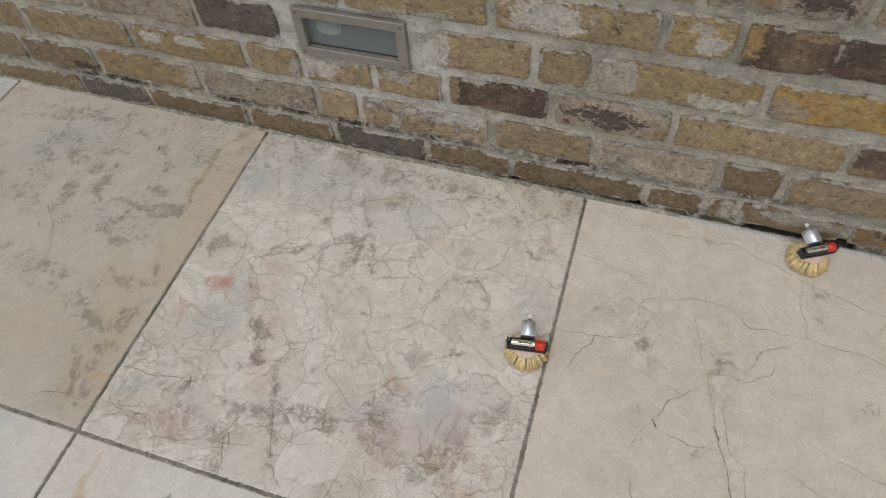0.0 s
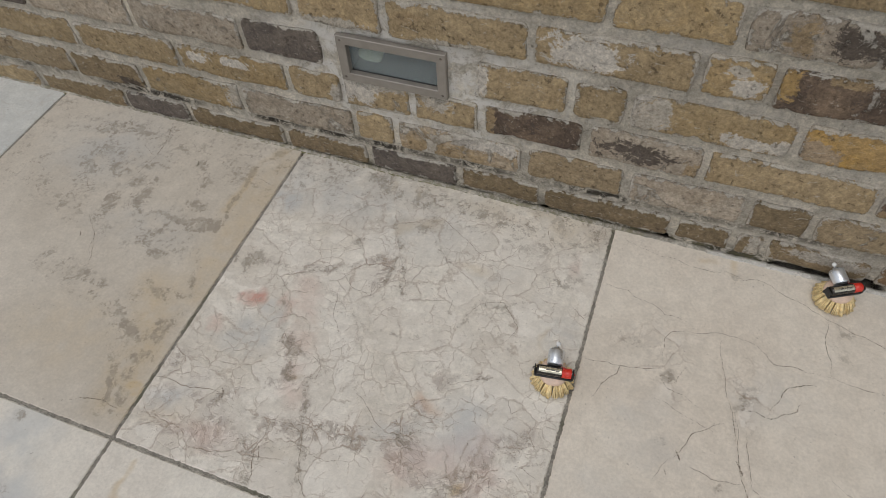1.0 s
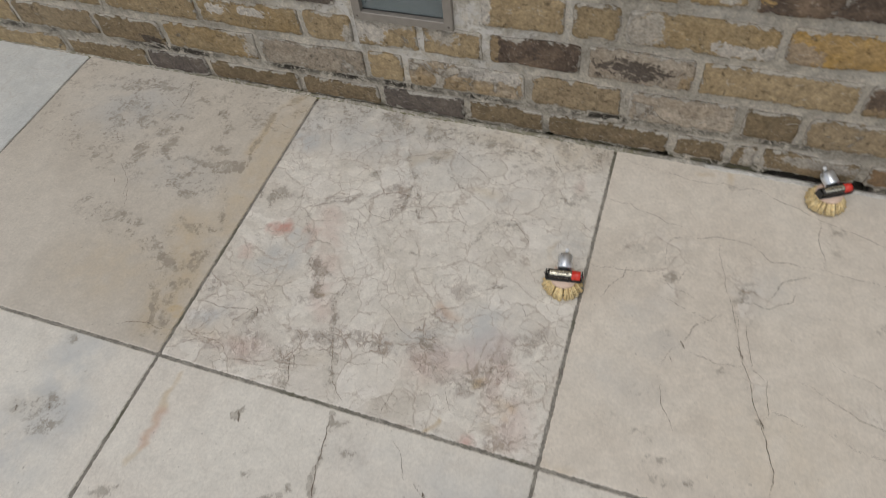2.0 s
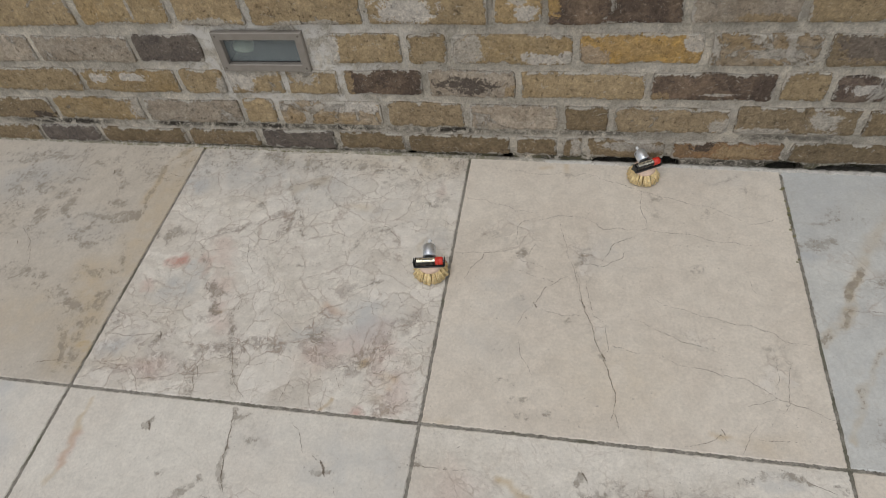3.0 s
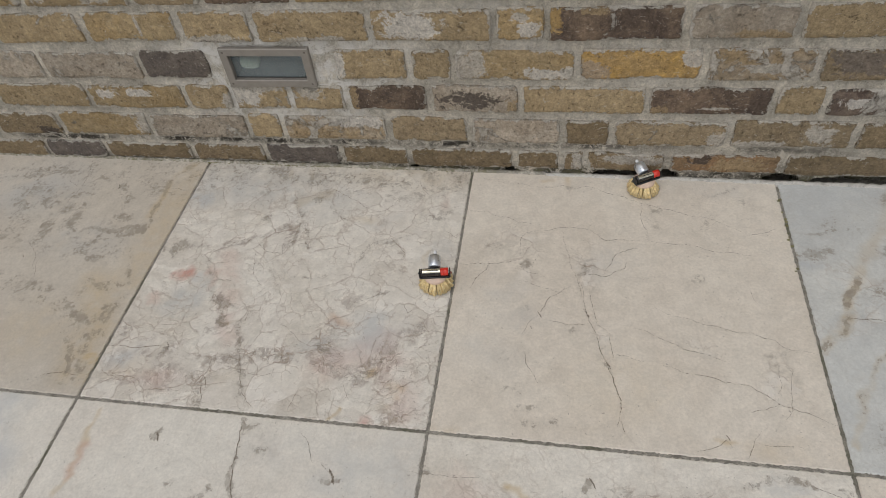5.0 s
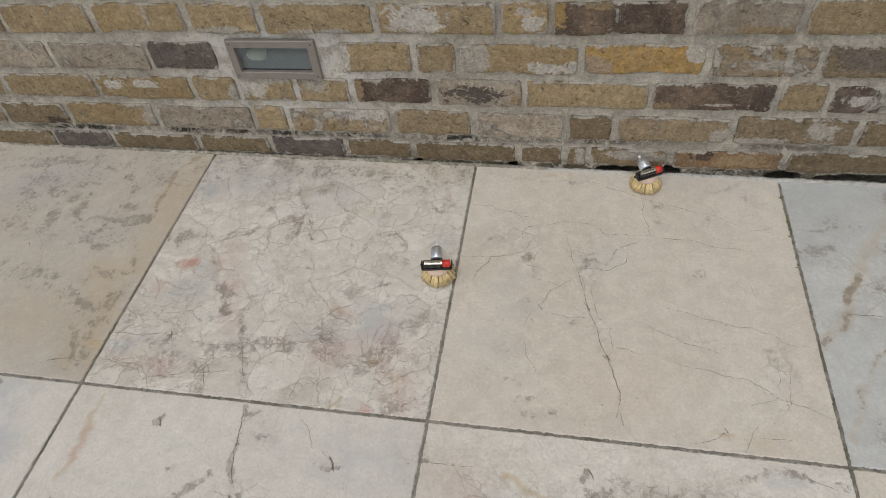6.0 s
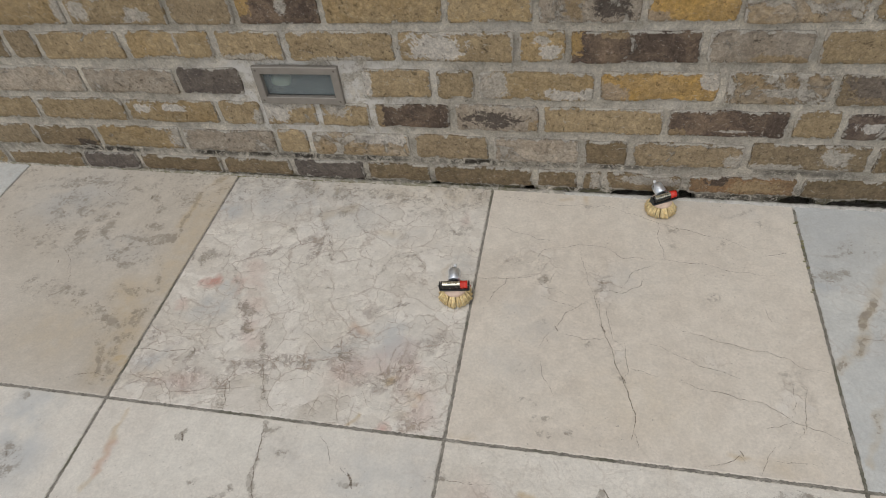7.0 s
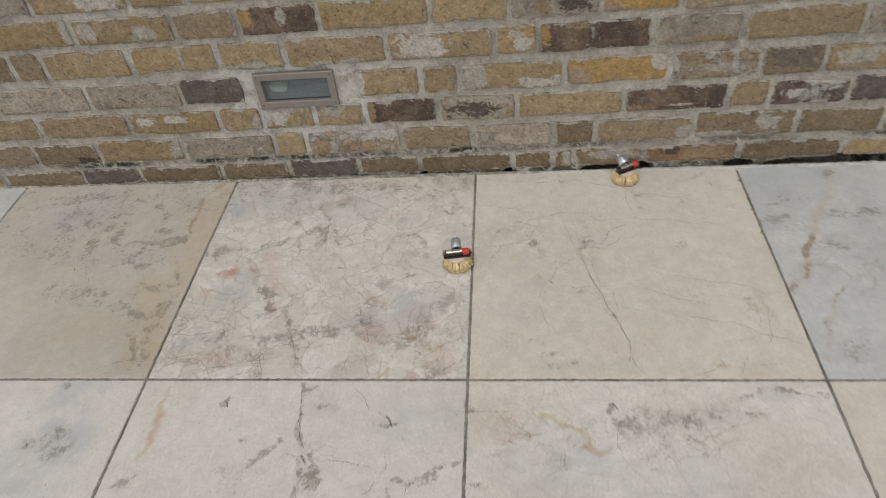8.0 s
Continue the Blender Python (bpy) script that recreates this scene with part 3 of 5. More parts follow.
    m.blob(COOL, -0.159, -0.464, 0.03, 0.02, 0.7, 25)
    m.blob(COOL, -0.563, -0.119, 0.03, 0.035, 1.0, 25)
    m.blob(COOL, -0.384, -0.079, 0.035, 0.03, 0.6, 25)
    m.blob(COOL, -0.492, -0.385, 0.05, 0.035, 0.6, 25)
    m.blob(COOL, -0.48, -0.339, 0.018, 0.02, 0.8, 25)
    m.blob(COOL, -0.557, -0.519, 0.03, 0.02, 0.6, 25)
    m.blob(COOL, -0.039, -0.23, 0.03, 0.03, 0.5, 25)
    m.blob(COOL, -0.221, -0.459, 0.05, 0.02, 0.4, 25)
    m.blob(COOL, -0.166, -0.164, 0.04, 0.02, 0.4, 25)
    m.blob(COOL, -0.036, -0.314, 0.02, 0.03, 0.5, 25)
    m.blob(OCHRE, -0.308, -0.091, 0.024, 0.016, 0.7)
    m.blob(OCHRE, -0.339, -0.111, 0.018, 0.02, 0.5)
    m.blob(OCHRE, -0.396, -0.034, 0.006, 0.02, 0.7)
    m.blob(OCHRE, -0.35, -0.03, 0.006, 0.016, 0.7)
    m.blob(OCHRE, -0.11, -0.5, 0.012, 0.008, 0.85)
    m.blob(OCHRE, -0.066, -0.527, 0.014, 0.01, 0.6)
    m.blob(OCHRE, -0.067, -0.545, 0.012, 0.008, 0.6)
    m.blob(OCHRE, -0.075, -0.569, 0.016, 0.01, 0.5)
    m.blob(OCHRE, -0.057, -0.246, 0.007, 0.022, 0.6)
    m.blob(OCHRE, -0.196, -0.158, 0.03, 0.012, 0.3)
    m.blob(OCHRE, -0.386, -0.426, 0.014, 0.004, 0.7)
    m.blob(OCHRE, -0.54, -0.54, 0.05, 0.02, 0.25)
    m.blob(OCHRE, -0.184, -0.406, 0.02, 0.008, 0.5)
    m.blob(OCHRE, -0.36, -0.532, 0.03, 0.02, 0.12)
    m.stroke(OCHRE, [(-0.162, -0.597), (-0.155, -0.586), (-0.147, -0.577)], 0.004, 0.9)
    m.stroke(OCHRE, [(-0.568, -0.007), (-0.406, -0.01), (-0.249, -0.014), (-0.05, -0.015)], 0.05, 0.25)
    m.blob(BLUSH, -0.522, -0.326, 0.024, 0.016, 1.25)
    m.blob(BLUSH, -0.098, -0.593, 0.012, 0.01, 0.8)
    m.blob(BLUSH, -0.459, -0.326, 0.01, 0.03, 0.35)
    m.blob(BLUSH, -0.553, -0.391, 0.014, 0.01, 0.4)
    m.blob(BLUSH, -0.088, -0.468, 0.02, 0.012, 0.35)
    m.blob(BLUSH, -0.184, -0.406, 0.02, 0.01, 0.3)
    m.blob(BLUSH, -0.484, -0.557, 0.05, 0.02, 0.25)
    m.blob(BLUSH, -0.042, -0.105, 0.012, 0.03, 0.2)
    # Grey film along the back edge; its width also darkens for the wall's shade.
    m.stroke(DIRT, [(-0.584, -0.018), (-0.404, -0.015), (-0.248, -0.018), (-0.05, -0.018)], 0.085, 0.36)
    m.stroke(COOL, [(-0.56, -0.05), (-0.40, -0.06), (-0.30, -0.09)], 0.08, 0.5)
    m.stroke(BLUSH, [(-0.45, -0.27), (-0.41, -0.36), (-0.38, -0.46)], 0.02, 0.22)
    m.stroke(BLUSH, [(-0.20, -0.50), (-0.10, -0.45), (-0.05, -0.56)], 0.03, 0.22)


def paint_plain(m):
    m.blob(DIRT, 0.135, -0.358, 0.03, 0.02, 0.28, 30)
    m.blob(DIRT, 0.217, -0.387, 0.02, 0.012, 0.34, 30)
    m.blob(DIRT, 0.124, -0.25, 0.026, 0.009, 0.5, 30)
    m.blob(DIRT, 0.231, -0.236, 0.03, 0.03, 0.3, 30)
    m.blob(DIRT, 0.231, -0.27, 0.025, 0.008, 0.5, 30)
    m.blob(DIRT, 0.46, -0.123, 0.04, 0.02, 0.25, 30)
    m.blob(DIRT, 0.549, -0.073, 0.02, 0.03, 0.35, 30)
    m.blob(DIRT, 0.37, -0.098, 0.02, 0.02, 0.35, 30)
    m.blob(DIRT, 0.368, -0.128, 0.02, 0.05, 0.2, 30)
    m.blob(DIRT, 0.425, -0.262, 0.02, 0.02, 0.3, 30)
    m.blob(DIRT, 0.54, -0.426, 0.03, 0.04, 0.26, 30)
    m.blob(DIRT, 0.113, -0.514, 0.03, 0.008, 0.4, 30)
    m.blob(DIRT, 0.146, -0.546, 0.03, 0.012, 0.4, 30)
    m.blob(DIRT, 0.173, -0.572, 0.03, 0.012, 0.4, 30)
    m.blob(DIRT, 0.064, -0.219, 0.05, 0.03, 0.2, 30)
    m.blob(DIRT, 0.113, -0.452, 0.05, 0.03, 0.18, 30)
    m.blob(DIRT, 0.26, -0.312, 0.02, 0.05, 0.2, 30)
    m.blob(DIRT, 0.263, -0.439, 0.014, 0.03, 0.35, 30)
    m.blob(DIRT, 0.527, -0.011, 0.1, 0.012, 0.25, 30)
    m.blob(DIRT, 0.197, -0.043, 0.016, 0.012, 0.3, 30)
    m.blob(DIRT, 0.073, -0.518, 0.03, 0.02, 0.2, 30)
    m.blob(CRACKLE, 0.105, -0.202, 0.07, 0.05, 0.62)
    m.blob(CRACKLE, 0.236, -0.249, 0.035, 0.06, 0.75)
    m.blob(CRACKLE, 0.259, -0.395, 0.03, 0.06, 0.5)
    m.blob(CRACKLE, 0.538, -0.456, 0.03, 0.06, 0.7)
    m.blob(CRACKLE, 0.13, -0.27, 0.03, 0.03, 0.5)
    m.blob(CRACKLE, 0.419, -0.404, 0.04, 0.02, 0.4)
    m.blob(COOL, 0.126, -0.365, 0.06, 0.03, 0.3)
    m.blob(COOL, 0.493, -0.028, 0.1, 0.03, 0.2)
    m.blob(COOL, 0.076, -0.455, 0.06, 0.04, 0.2)
    m.blob(COOL, 0.103, -0.311, 0.04, 0.03, 0.3)
    m.blob(COOL, 0.281, -0.233, 0.06, 0.04, 0.2)
    m.blob(OCHRE, 0.437, -0.567, 0.012, 0.008, 0.6)
    m.blob(OCHRE, 0.197, -0.026, 0.012, 0.01, 0.45)
    m.blob(OCHRE, 0.163, -0.028, 0.012, 0.008, 0.35)
    m.blob(OCHRE, 0.502, -0.571, 0.05, 0.02, 0.2)
    m.blob(OCHRE, 0.02, -0.591, 0.02, 0.015, 0.4)
    m.blob(OCHRE, 0.292, -0.498, 0.1, 0.08, 0.15)


def paint_blue(m):
    m.stroke(OCHRE, [(0.799, -0.022), (0.778, -0.094), (0.741, -0.16), (0.706, -0.214), (0.686, -0.248)], 0.012, 0.3)
    m.stroke(OCHRE, [(0.686, -0.248), (0.666, -0.297), (0.651, -0.345), (0.628, -0.375), (0.61, -0.392)], 0.010, 0.55)
    m.stroke(DIRT, [(0.691, -0.239), (0.673, -0.281), (0.659, -0.305)], 0.007, 0.9)
    m.stroke(DIRT, [(0.661, -0.313), (0.653, -0.345), (0.635, -0.367), (0.611, -0.392)], 0.006, 0.8)
    m.stroke(OCHRE, [(0.704, -0.383), (0.674, -0.419), (0.657, -0.46), (0.638, -0.5), (0.611, -0.562)], 0.005, 0.45)
    m.stroke(DIRT, [(0.704, -0.383), (0.674, -0.419), (0.657, -0.46), (0.638, -0.5)], 0.003, 0.5)
    m.blob(DIRT, 0.63, -0.184, 0.04, 0.014, 0.75, 10)
    m.blob(DIRT, 0.666, -0.142, 0.03, 0.01, 0.5, 10)
    m.blob(DIRT, 0.608, -0.201, 0.03, 0.006, 0.5, 10)
    m.blob(DIRT, 0.792, -0.043, 0.02, 0.02, 0.6, 10)
    m.blob(DIRT, 0.811, -0.172, 0.08, 0.02, 0.5, 10)
    m.blob(DIRT, 0.69, -0.12, 0.06, 0.03, 0.25, 10)
    m.blob(DIRT, 0.733, -0.266, 0.04, 0.02, 0.35, 10)
    m.blob(DIRT, 0.675, -0.538, 0.06, 0.04, 0.3, 10)
    m.blob(COOL, 0.702, -0.08, 0.12, 0.1, 0.45)
    m.blob(COOL, 0.615, -0.22, 0.03, 0.015, 1.0)
    m.blob(COOL, 0.635, -0.46, 0.12, 0.12, 0.3)
    m.blob(COOL, 0.805, -0.217, 0.1, 0.15, 0.4)
    m.blob(COOL, 0.744, -0.406, 0.03, 0.02, 0.9)
    m.blob(CRACKLE, 0.75, -0.3, 0.2, 0.2, 0.4)


def paint_veined(m):
    m.stroke(DIRT, [(-0.298, -0.61), (-0.29, -0.652), (-0.287, -0.686), (-0.279, -0.713), (-0.263, -0.744)], 0.006, 0.7)
    m.stroke(DIRT, [(-0.263, -0.744), (-0.251, -0.764), (-0.242, -0.793), (-0.232, -0.823)], 0.014, 0.7)
    m.stroke(DIRT, [(-0.261, -0.774), (-0.261, -0.798), (-0.266, -0.824)], 0.006, 0.6)
    m.blob(DIRT, -0.28, -0.625, 0.016, 0.01, 0.7, 20)
    m.blob(DIRT, -0.249, -0.657, 0.018, 0.012, 0.4, 20)
    m.blob(DIRT, -0.263, -0.759, 0.014, 0.012, 0.9, 20)
    m.blob(DIRT, -0.324, -0.74, 0.016, 0.008, 0.8, 20)
    m.blob(DIRT, -0.341, -0.757, 0.012, 0.006, 0.6, 20)
    m.blob(DIRT, -0.424, -0.653, 0.006, 0.01, 0.8, 20)
    m.blob(DIRT, -0.129, -0.687, 0.012, 0.008, 1.0, 20)
    m.blob(DIRT, -0.371, -0.719, 0.012, 0.012, 0.3, 20)
    m.blob(DIRT, -0.108, -0.789, 0.016, 0.006, 0.6, 20)
    m.blob(DIRT, -0.121, -0.815, 0.01, 0.014, 0.6, 20)
    m.blob(DIRT, -0.228, -0.803, 0.01, 0.008, 0.7, 20)
    m.blob(DIRT, -0.56, -0.808, 0.02, 0.012, 0.6, 20)
    m.blob(DIRT, -0.54, -0.794, 0.012, 0.005, 0.6, 20)
    m.blob(DIRT, -0.393, -0.776, 0.02, 0.03, 0.25, 20)
    m.blob(DIRT, -0.256, -0.634, 0.006, 0.008, 0.5, 20)
    m.blob(DIRT, -0.072, -0.789, 0.03, 0.01, 0.35, 20)
    m.blob(DIRT, -0.006, -0.65, 0.01, 0.02, 0.4, 20)
    m.stroke(DIRT, [(-0.31, -0.729), (-0.323, -0.742), (-0.343, -0.76), (-0.358, -0.781), (-0.365, -0.815)], 0.006, 0.55)
    m.stroke(DIRT, [(-0.108, -0.786), (-0.117, -0.791)], 0.003, 0.6)
    m.stroke(DIRT, [(-0.073, -0.781), (-0.055, -0.776), (-0.02, -0.766), (-0.007, -0.751)], 0.005, 0.4)
    m.stroke(OCHRE, [(-0.545, -0.623), (-0.539, -0.671), (-0.54, -0.705), (-0.536, -0.732), (-0.547, -0.753)], 0.005, 0.5)
    m.stroke(BLUSH, [(-0.537, -0.676), (-0.537, -0.71), (-0.539, -0.732)], 0.008, 0.35)
    m.stroke(BLUSH, [(-0.243, -0.784), (-0.23, -0.823)], 0.01, 0.3)
    m.blob(COOL, -0.101, -0.679, 0.06, 0.05, 0.5)
    m.blob(COOL, -0.034, -0.678, 0.05, 0.06, 0.4)
    m.blob(COOL, -0.221, -0.657, 0.06, 0.03, 0.2)
    m.blob(CRACKLE, -0.252, -0.774, 0.05, 0.06, 0.6)
    m.blob(CRACKLE, -0.35, -0.776, 0.05, 0.04, 0.4)


def paint_cloudy(m):
    m.blob(COOL, -0.719, -0.66, 0.05, 0.07, 0.9)
    m.blob(COOL, -0.712, -0.717, 0.07, 0.05, 1.0)
    m.blob(COOL, -0.731, -0.761, 0.08, 0.04, 0.7)
    m.blob(COOL, -0.676, -0.706, 0.02, 0.03, 0.6)
    m.blob(COOL, -0.729, -0.802, 0.08, 0.04, 0.6)
    m.blob(COOL, -0.715, -0.624, 0.05, 0.02, 0.6)
    m.blob(DIRT, -0.713, -0.726, 0.035, 0.025, 0.6)
    m.blob(DIRT, -0.748, -0.729, 0.025, 0.016, 0.5)
    m.blob(DIRT, -0.743, -0.624, 0.012, 0.012, 0.55)
    m.blob(DIRT, -0.718, -0.755, 0.03, 0.016, 0.45)
    m.blob(DIRT, -0.707, -0.723, 0.006, 0.006, 1.0)
    m.blob(DIRT, -0.756, -0.738, 0.006, 0.006, 0.9)
    m.blob(DIRT, -0.693, -0.75, 0.006, 0.005, 0.8)
    m.blob(DIRT, -0.685, -0.77, 0.03, 0.02, 0.3)
    m.stroke(DIRT, [(-0.792, -0.686), (-0.773, -0.672), (-0.762, -0.658)], 0.002, 0.4)
    m.blob(OCHRE, -0.748, -0.729, 0.03, 0.02, 0.3)


def paint_banded(m):
    m.stroke(OCHRE, [(0.122, -0.677), (0.145, -0.677), (0.16, -0.695), (0.179, -0.703), (0.196, -0.716), (0.195, -0.73)], 0.0055, 0.95)
    m.stroke(OCHRE, [(0.19, -0.736), (0.22, -0.743), (0.234, -0.733)], 0.005, 0.6)
    m.stroke(BLUSH, [(0.19, -0.736), (0.22, -0.743)], 0.004, 0.4)
    m.stroke(DIRT, [(0.269, -0.671), (0.309, -0.678), (0.343, -0.684), (0.396, -0.685), (0.442, -0.677)], 0.013, 0.4)
    m.stroke(DIRT, [(0.442, -0.677), (0.47, -0.669), (0.49, -0.662)], 0.006, 0.45)
    m.stroke(DIRT, [(0.457, -0.637), (0.502, -0.62), (0.538, -0.62)], 0.006, 0.5)
    m.stroke(DIRT, [(0.538, -0.62), (0.561, -0.631), (0.59, -0.637)], 0.005, 0.5)
    m.stroke(DIRT, [(0.295, -0.737), (0.312, -0.712), (0.349, -0.701), (0.374, -0.726), (0.372, -0.755)], 0.006, 0.45)
    m.blob(DIRT, 0.247, -0.654, 0.006, 0.007, 1.0)
    m.blob(DIRT, 0.426, -0.673, 0.02, 0.012, 0.5)
    m.blob(DIRT, 0.009, -0.658, 0.02, 0.008, 0.6)
    m.blob(DIRT, 0.003, -0.633, 0.006, 0.02, 0.5)
    m.blob(DIRT, 0.16, -0.729, 0.016, 0.008, 0.6)
    m.blob(DIRT, 0.25, -0.713, 0.02, 0.012, 0.4)
    m.blob(DIRT, 0.136, -0.749, 0.03, 0.015, 0.35)
    m.blob(DIRT, 0.218, -0.676, 0.05, 0.02, 0.2)
    m.blob(DIRT, 0.017, -0.798, 0.02, 0.008, 0.5)
    m.blob(DIRT, 0.298, -0.77, 0.005, 0.006, 0.7)
    m.blob(DIRT, 0.115, -0.724, 0.005, 0.01, 0.5)
    m.blob(DIRT, 0.272, -0.681, 0.05, 0.02, 0.35)
    m.blob(DIRT, 0.372, -0.675, 0.06, 0.02, 0.3)
    m.blob(CRACKLE, 0.286, -0.707, 0.12, 0.05, 0.9)
    m.blob(CRACKLE, 0.124, -0.719, 0.1, 0.06, 0.7)
    m.blob(CRACKLE, 0.362, -0.681, 0.12, 0.025, 1.0)
    m.blob(COOL, 0.157, -0.758, 0.1, 0.05, 0.6)
    m.blob(COOL, 0.323, -0.793, 0.1, 0.05, 0.4)
    m.blob(COOL, 0.517, -0.631, 0.04, 0.01, 0.6)
    m.blob(BLUSH, 0.06, -0.70, 0.05, 0.04, 0.18)


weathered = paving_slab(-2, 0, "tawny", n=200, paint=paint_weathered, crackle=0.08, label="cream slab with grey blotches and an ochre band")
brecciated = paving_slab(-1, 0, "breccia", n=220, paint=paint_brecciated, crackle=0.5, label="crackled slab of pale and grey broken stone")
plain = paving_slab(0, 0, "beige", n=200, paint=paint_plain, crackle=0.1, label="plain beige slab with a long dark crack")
blue = paving_slab(1, 0, "grey", n=200, paint=paint_blue, crackle=0.12, label="blue-grey slab with brown veins")
cloudy = paving_slab(-2, 1, "cream", n=180, paint=paint_cloudy, crackle=0.08, label="cloudy blue-grey slab")
veined = paving_slab(-1, 1, "cream", n=200, paint=paint_veined, crackle=0.12, label="cream slab with dark spots and veins")
banded = paving_slab(0, 1, "breccia", n=200, paint=paint_banded, crackle=0.2, label="pale slab with a grey band and an ochre vein")
paving_slab(1, 1, "beige", n=70)
for col, row, kind in ((-3, 0, "grey"), (2, 0, "cream"), (-3, 1, "beige"), (2, 1, "breccia"), (-3, 2, "cream"), (-2, 2, "breccia"), (-1, 2, "beige"), (0, 2, "grey"), (1, 2, "cream"), (2, 2, "beige")):
    paving_slab(col, row, kind, n=24, crackle=0.2)

def speck(slab, x, y, r):
    """A small dark pit, drawn out along its length."""
    crack(slab, 0.6 * r, [(x - 0.6 * r, y + r), (x + 0.1 * r, y), (x + 0.5 * r, y - r)], CRACK)


crack(plain, 0.0013, [(0.017, -0.017), (0.072, -0.036), (0.113, -0.038), (0.188, -0.036), (0.216, -0.046), (0.233, -0.036), (0.278, -0.055), (0.332, -0.075), (0.353, -0.082), (0.405, -0.098), (0.446, -0.109), (0.504, -0.135), (0.532, -0.15)], CRACK)
crack(plain, 0.0018, [(0.53, -0.152), (0.553, -0.146), (0.579, -0.132)], CRACK)
crack(plain, 0.0015, [(0.006, -0.12), (0.046, -0.122), (0.064, -0.132), (0.087, -0.135), (0.107, -0.149), (0.149, -0.15)], CRACK)
crack(plain, 0.0014, [(0.144, -0.166), (0.176, -0.159), (0.224, -0.156), (0.245, -0.16)], CRACK)
crack(plain, 0.0019, [(0.245, -0.16), (0.269, -0.183), (0.282, -0.182), (0.298, -0.178), (0.336, -0.178)], CRACK)
crack(plain, 0.0015, [(0.336, -0.178), (0.399, -0.184), (0.448, -0.193), (0.497, -0.197), (0.54, -0.199)], CRACK)
crack(plain, 0.002, [(0.267, -0.268), (0.282, -0.236), (0.292, -0.214), (0.313, -0.203), (0.33, -0.198)], CRACK)
crack(plain, 0.002, [(0.227, -0.27), (0.272, -0.271), (0.286, -0.259), (0.305, -0.248), (0.31, -0.231)], CRACK)
crack(plain, 0.0017, [(0.003, -0.262), (0.04, -0.256), (0.072, -0.256), (0.097, -0.249), (0.118, -0.24)], CRACK)
crack(plain, 0.0016, [(0.118, -0.24), (0.113, -0.19), (0.123, -0.174), (0.139, -0.169)], CRACK)
crack(plain, 0.0018, [(0.06, -0.25), (0.057, -0.271), (0.039, -0.293), (0.03, -0.318)], CRACK)
crack(plain, 0.0014, [(0.195, -0.165), (0.199, -0.208), (0.207, -0.236), (0.214, -0.263)], CRACK)
crack(plain, 0.0014, [(0.214, -0.263), (0.222, -0.289), (0.228, -0.321)], CRACK)
crack(plain, 0.0012, [(0.343, -0.074), (0.348, -0.152), (0.349, -0.181)], CRACK)
crack(plain, 0.0011, [(0.113, -0.245), (0.13, -0.271), (0.177, -0.287)], CRACK)
crack(plain, 0.0012, [(0.118, -0.251), (0.14, -0.259), (0.153, -0.227)], CRACK)
crack(plain, 0.0018, [(0.223, -0.277), (0.231, -0.327), (0.238, -0.36), (0.248, -0.385), (0.257, -0.412), (0.264, -0.439), (0.27, -0.454)], CRACK)
crack(plain, 0.0026, [(0.27, -0.454), (0.278, -0.474), (0.285, -0.504), (0.29, -0.532), (0.287, -0.551)], CRACK)
crack(plain, 0.0016, [(0.287, -0.551), (0.292, -0.565), (0.294, -0.575)], CRACK)
crack(plain, 0.0015, [(0.287, -0.551), (0.283, -0.564)], CRACK)
crack(plain, 0.0012, [(0.241, -0.301), (0.248, -0.344), (0.255, -0.378), (0.274, -0.394)], CRACK)
crack(plain, 0.0012, [(0.274, -0.383), (0.277, -0.416), (0.28, -0.443), (0.271, -0.454)], CRACK)
crack(plain, 0.0016, [(0.211, -0.298), (0.187, -0.317), (0.17, -0.331), (0.166, -0.346), (0.153, -0.369)], CRACK)
crack(plain, 0.0012, [(0.146, -0.375), (0.137, -0.394), (0.131, -0.408)], CRACK)
crack(plain, 0.0015, [(0.135, -0.433), (0.141, -0.465), (0.151, -0.48), (0.163, -0.502)], CRACK)
crack(plain, 0.0013, [(0.345, -0.33), (0.371, -0.346), (0.416, -0.358), (0.459, -0.368), (0.502, -0.372), (0.535, -0.384), (0.557, -0.401), (0.597, -0.407)], CRACK)
crack(plain, 0.0012, [(0.314, -0.379), (0.35, -0.393), (0.392, -0.415), (0.434, -0.424), (0.467, -0.434)], CRACK)
crack(plain, 0.0017, [(0.355, -0.447), (0.384, -0.458), (0.422, -0.462), (0.446, -0.47), (0.486, -0.474), (0.501, -0.484), (0.522, -0.501), (0.552, -0.511), (0.581, -0.521), (0.601, -0.53)], CRACK)
crack(plain, 0.0013, [(0.479, -0.519), (0.5, -0.513), (0.522, -0.501)], CRACK)
crack(plain, 0.0012, [(0.555, -0.435), (0.543, -0.476), (0.54, -0.509), (0.525, -0.529)], CRACK)
crack(plain, 0.0011, [(0.531, -0.427), (0.532, -0.467), (0.521, -0.497)], CRACK)
crack(plain, 0.0014, [(0.387, -0.592), (0.415, -0.584), (0.437, -0.568), (0.447, -0.579)], CRACK)
crack(plain, 0.0012, [(0.463, -0.596), (0.475, -0.573), (0.491, -0.546)], CRACK)
crack(plain, 0.0012, [(0.483, -0.568), (0.517, -0.569), (0.544, -0.569)], CRACK)
crack(plain, 0.0013, [(0.281, -0.432), (0.303, -0.436), (0.329, -0.444)], CRACK)
crack(plain, 0.0013, [(0.17, -0.373), (0.203, -0.383), (0.241, -0.377)], CRACK)
crack(plain, 0.0012, [(0.512, -0.282), (0.515, -0.3), (0.521, -0.311)], CRACK)
crack(plain, 0.001, [(0.106, -0.291), (0.162, -0.307), (0.202, -0.316)], CRACK)
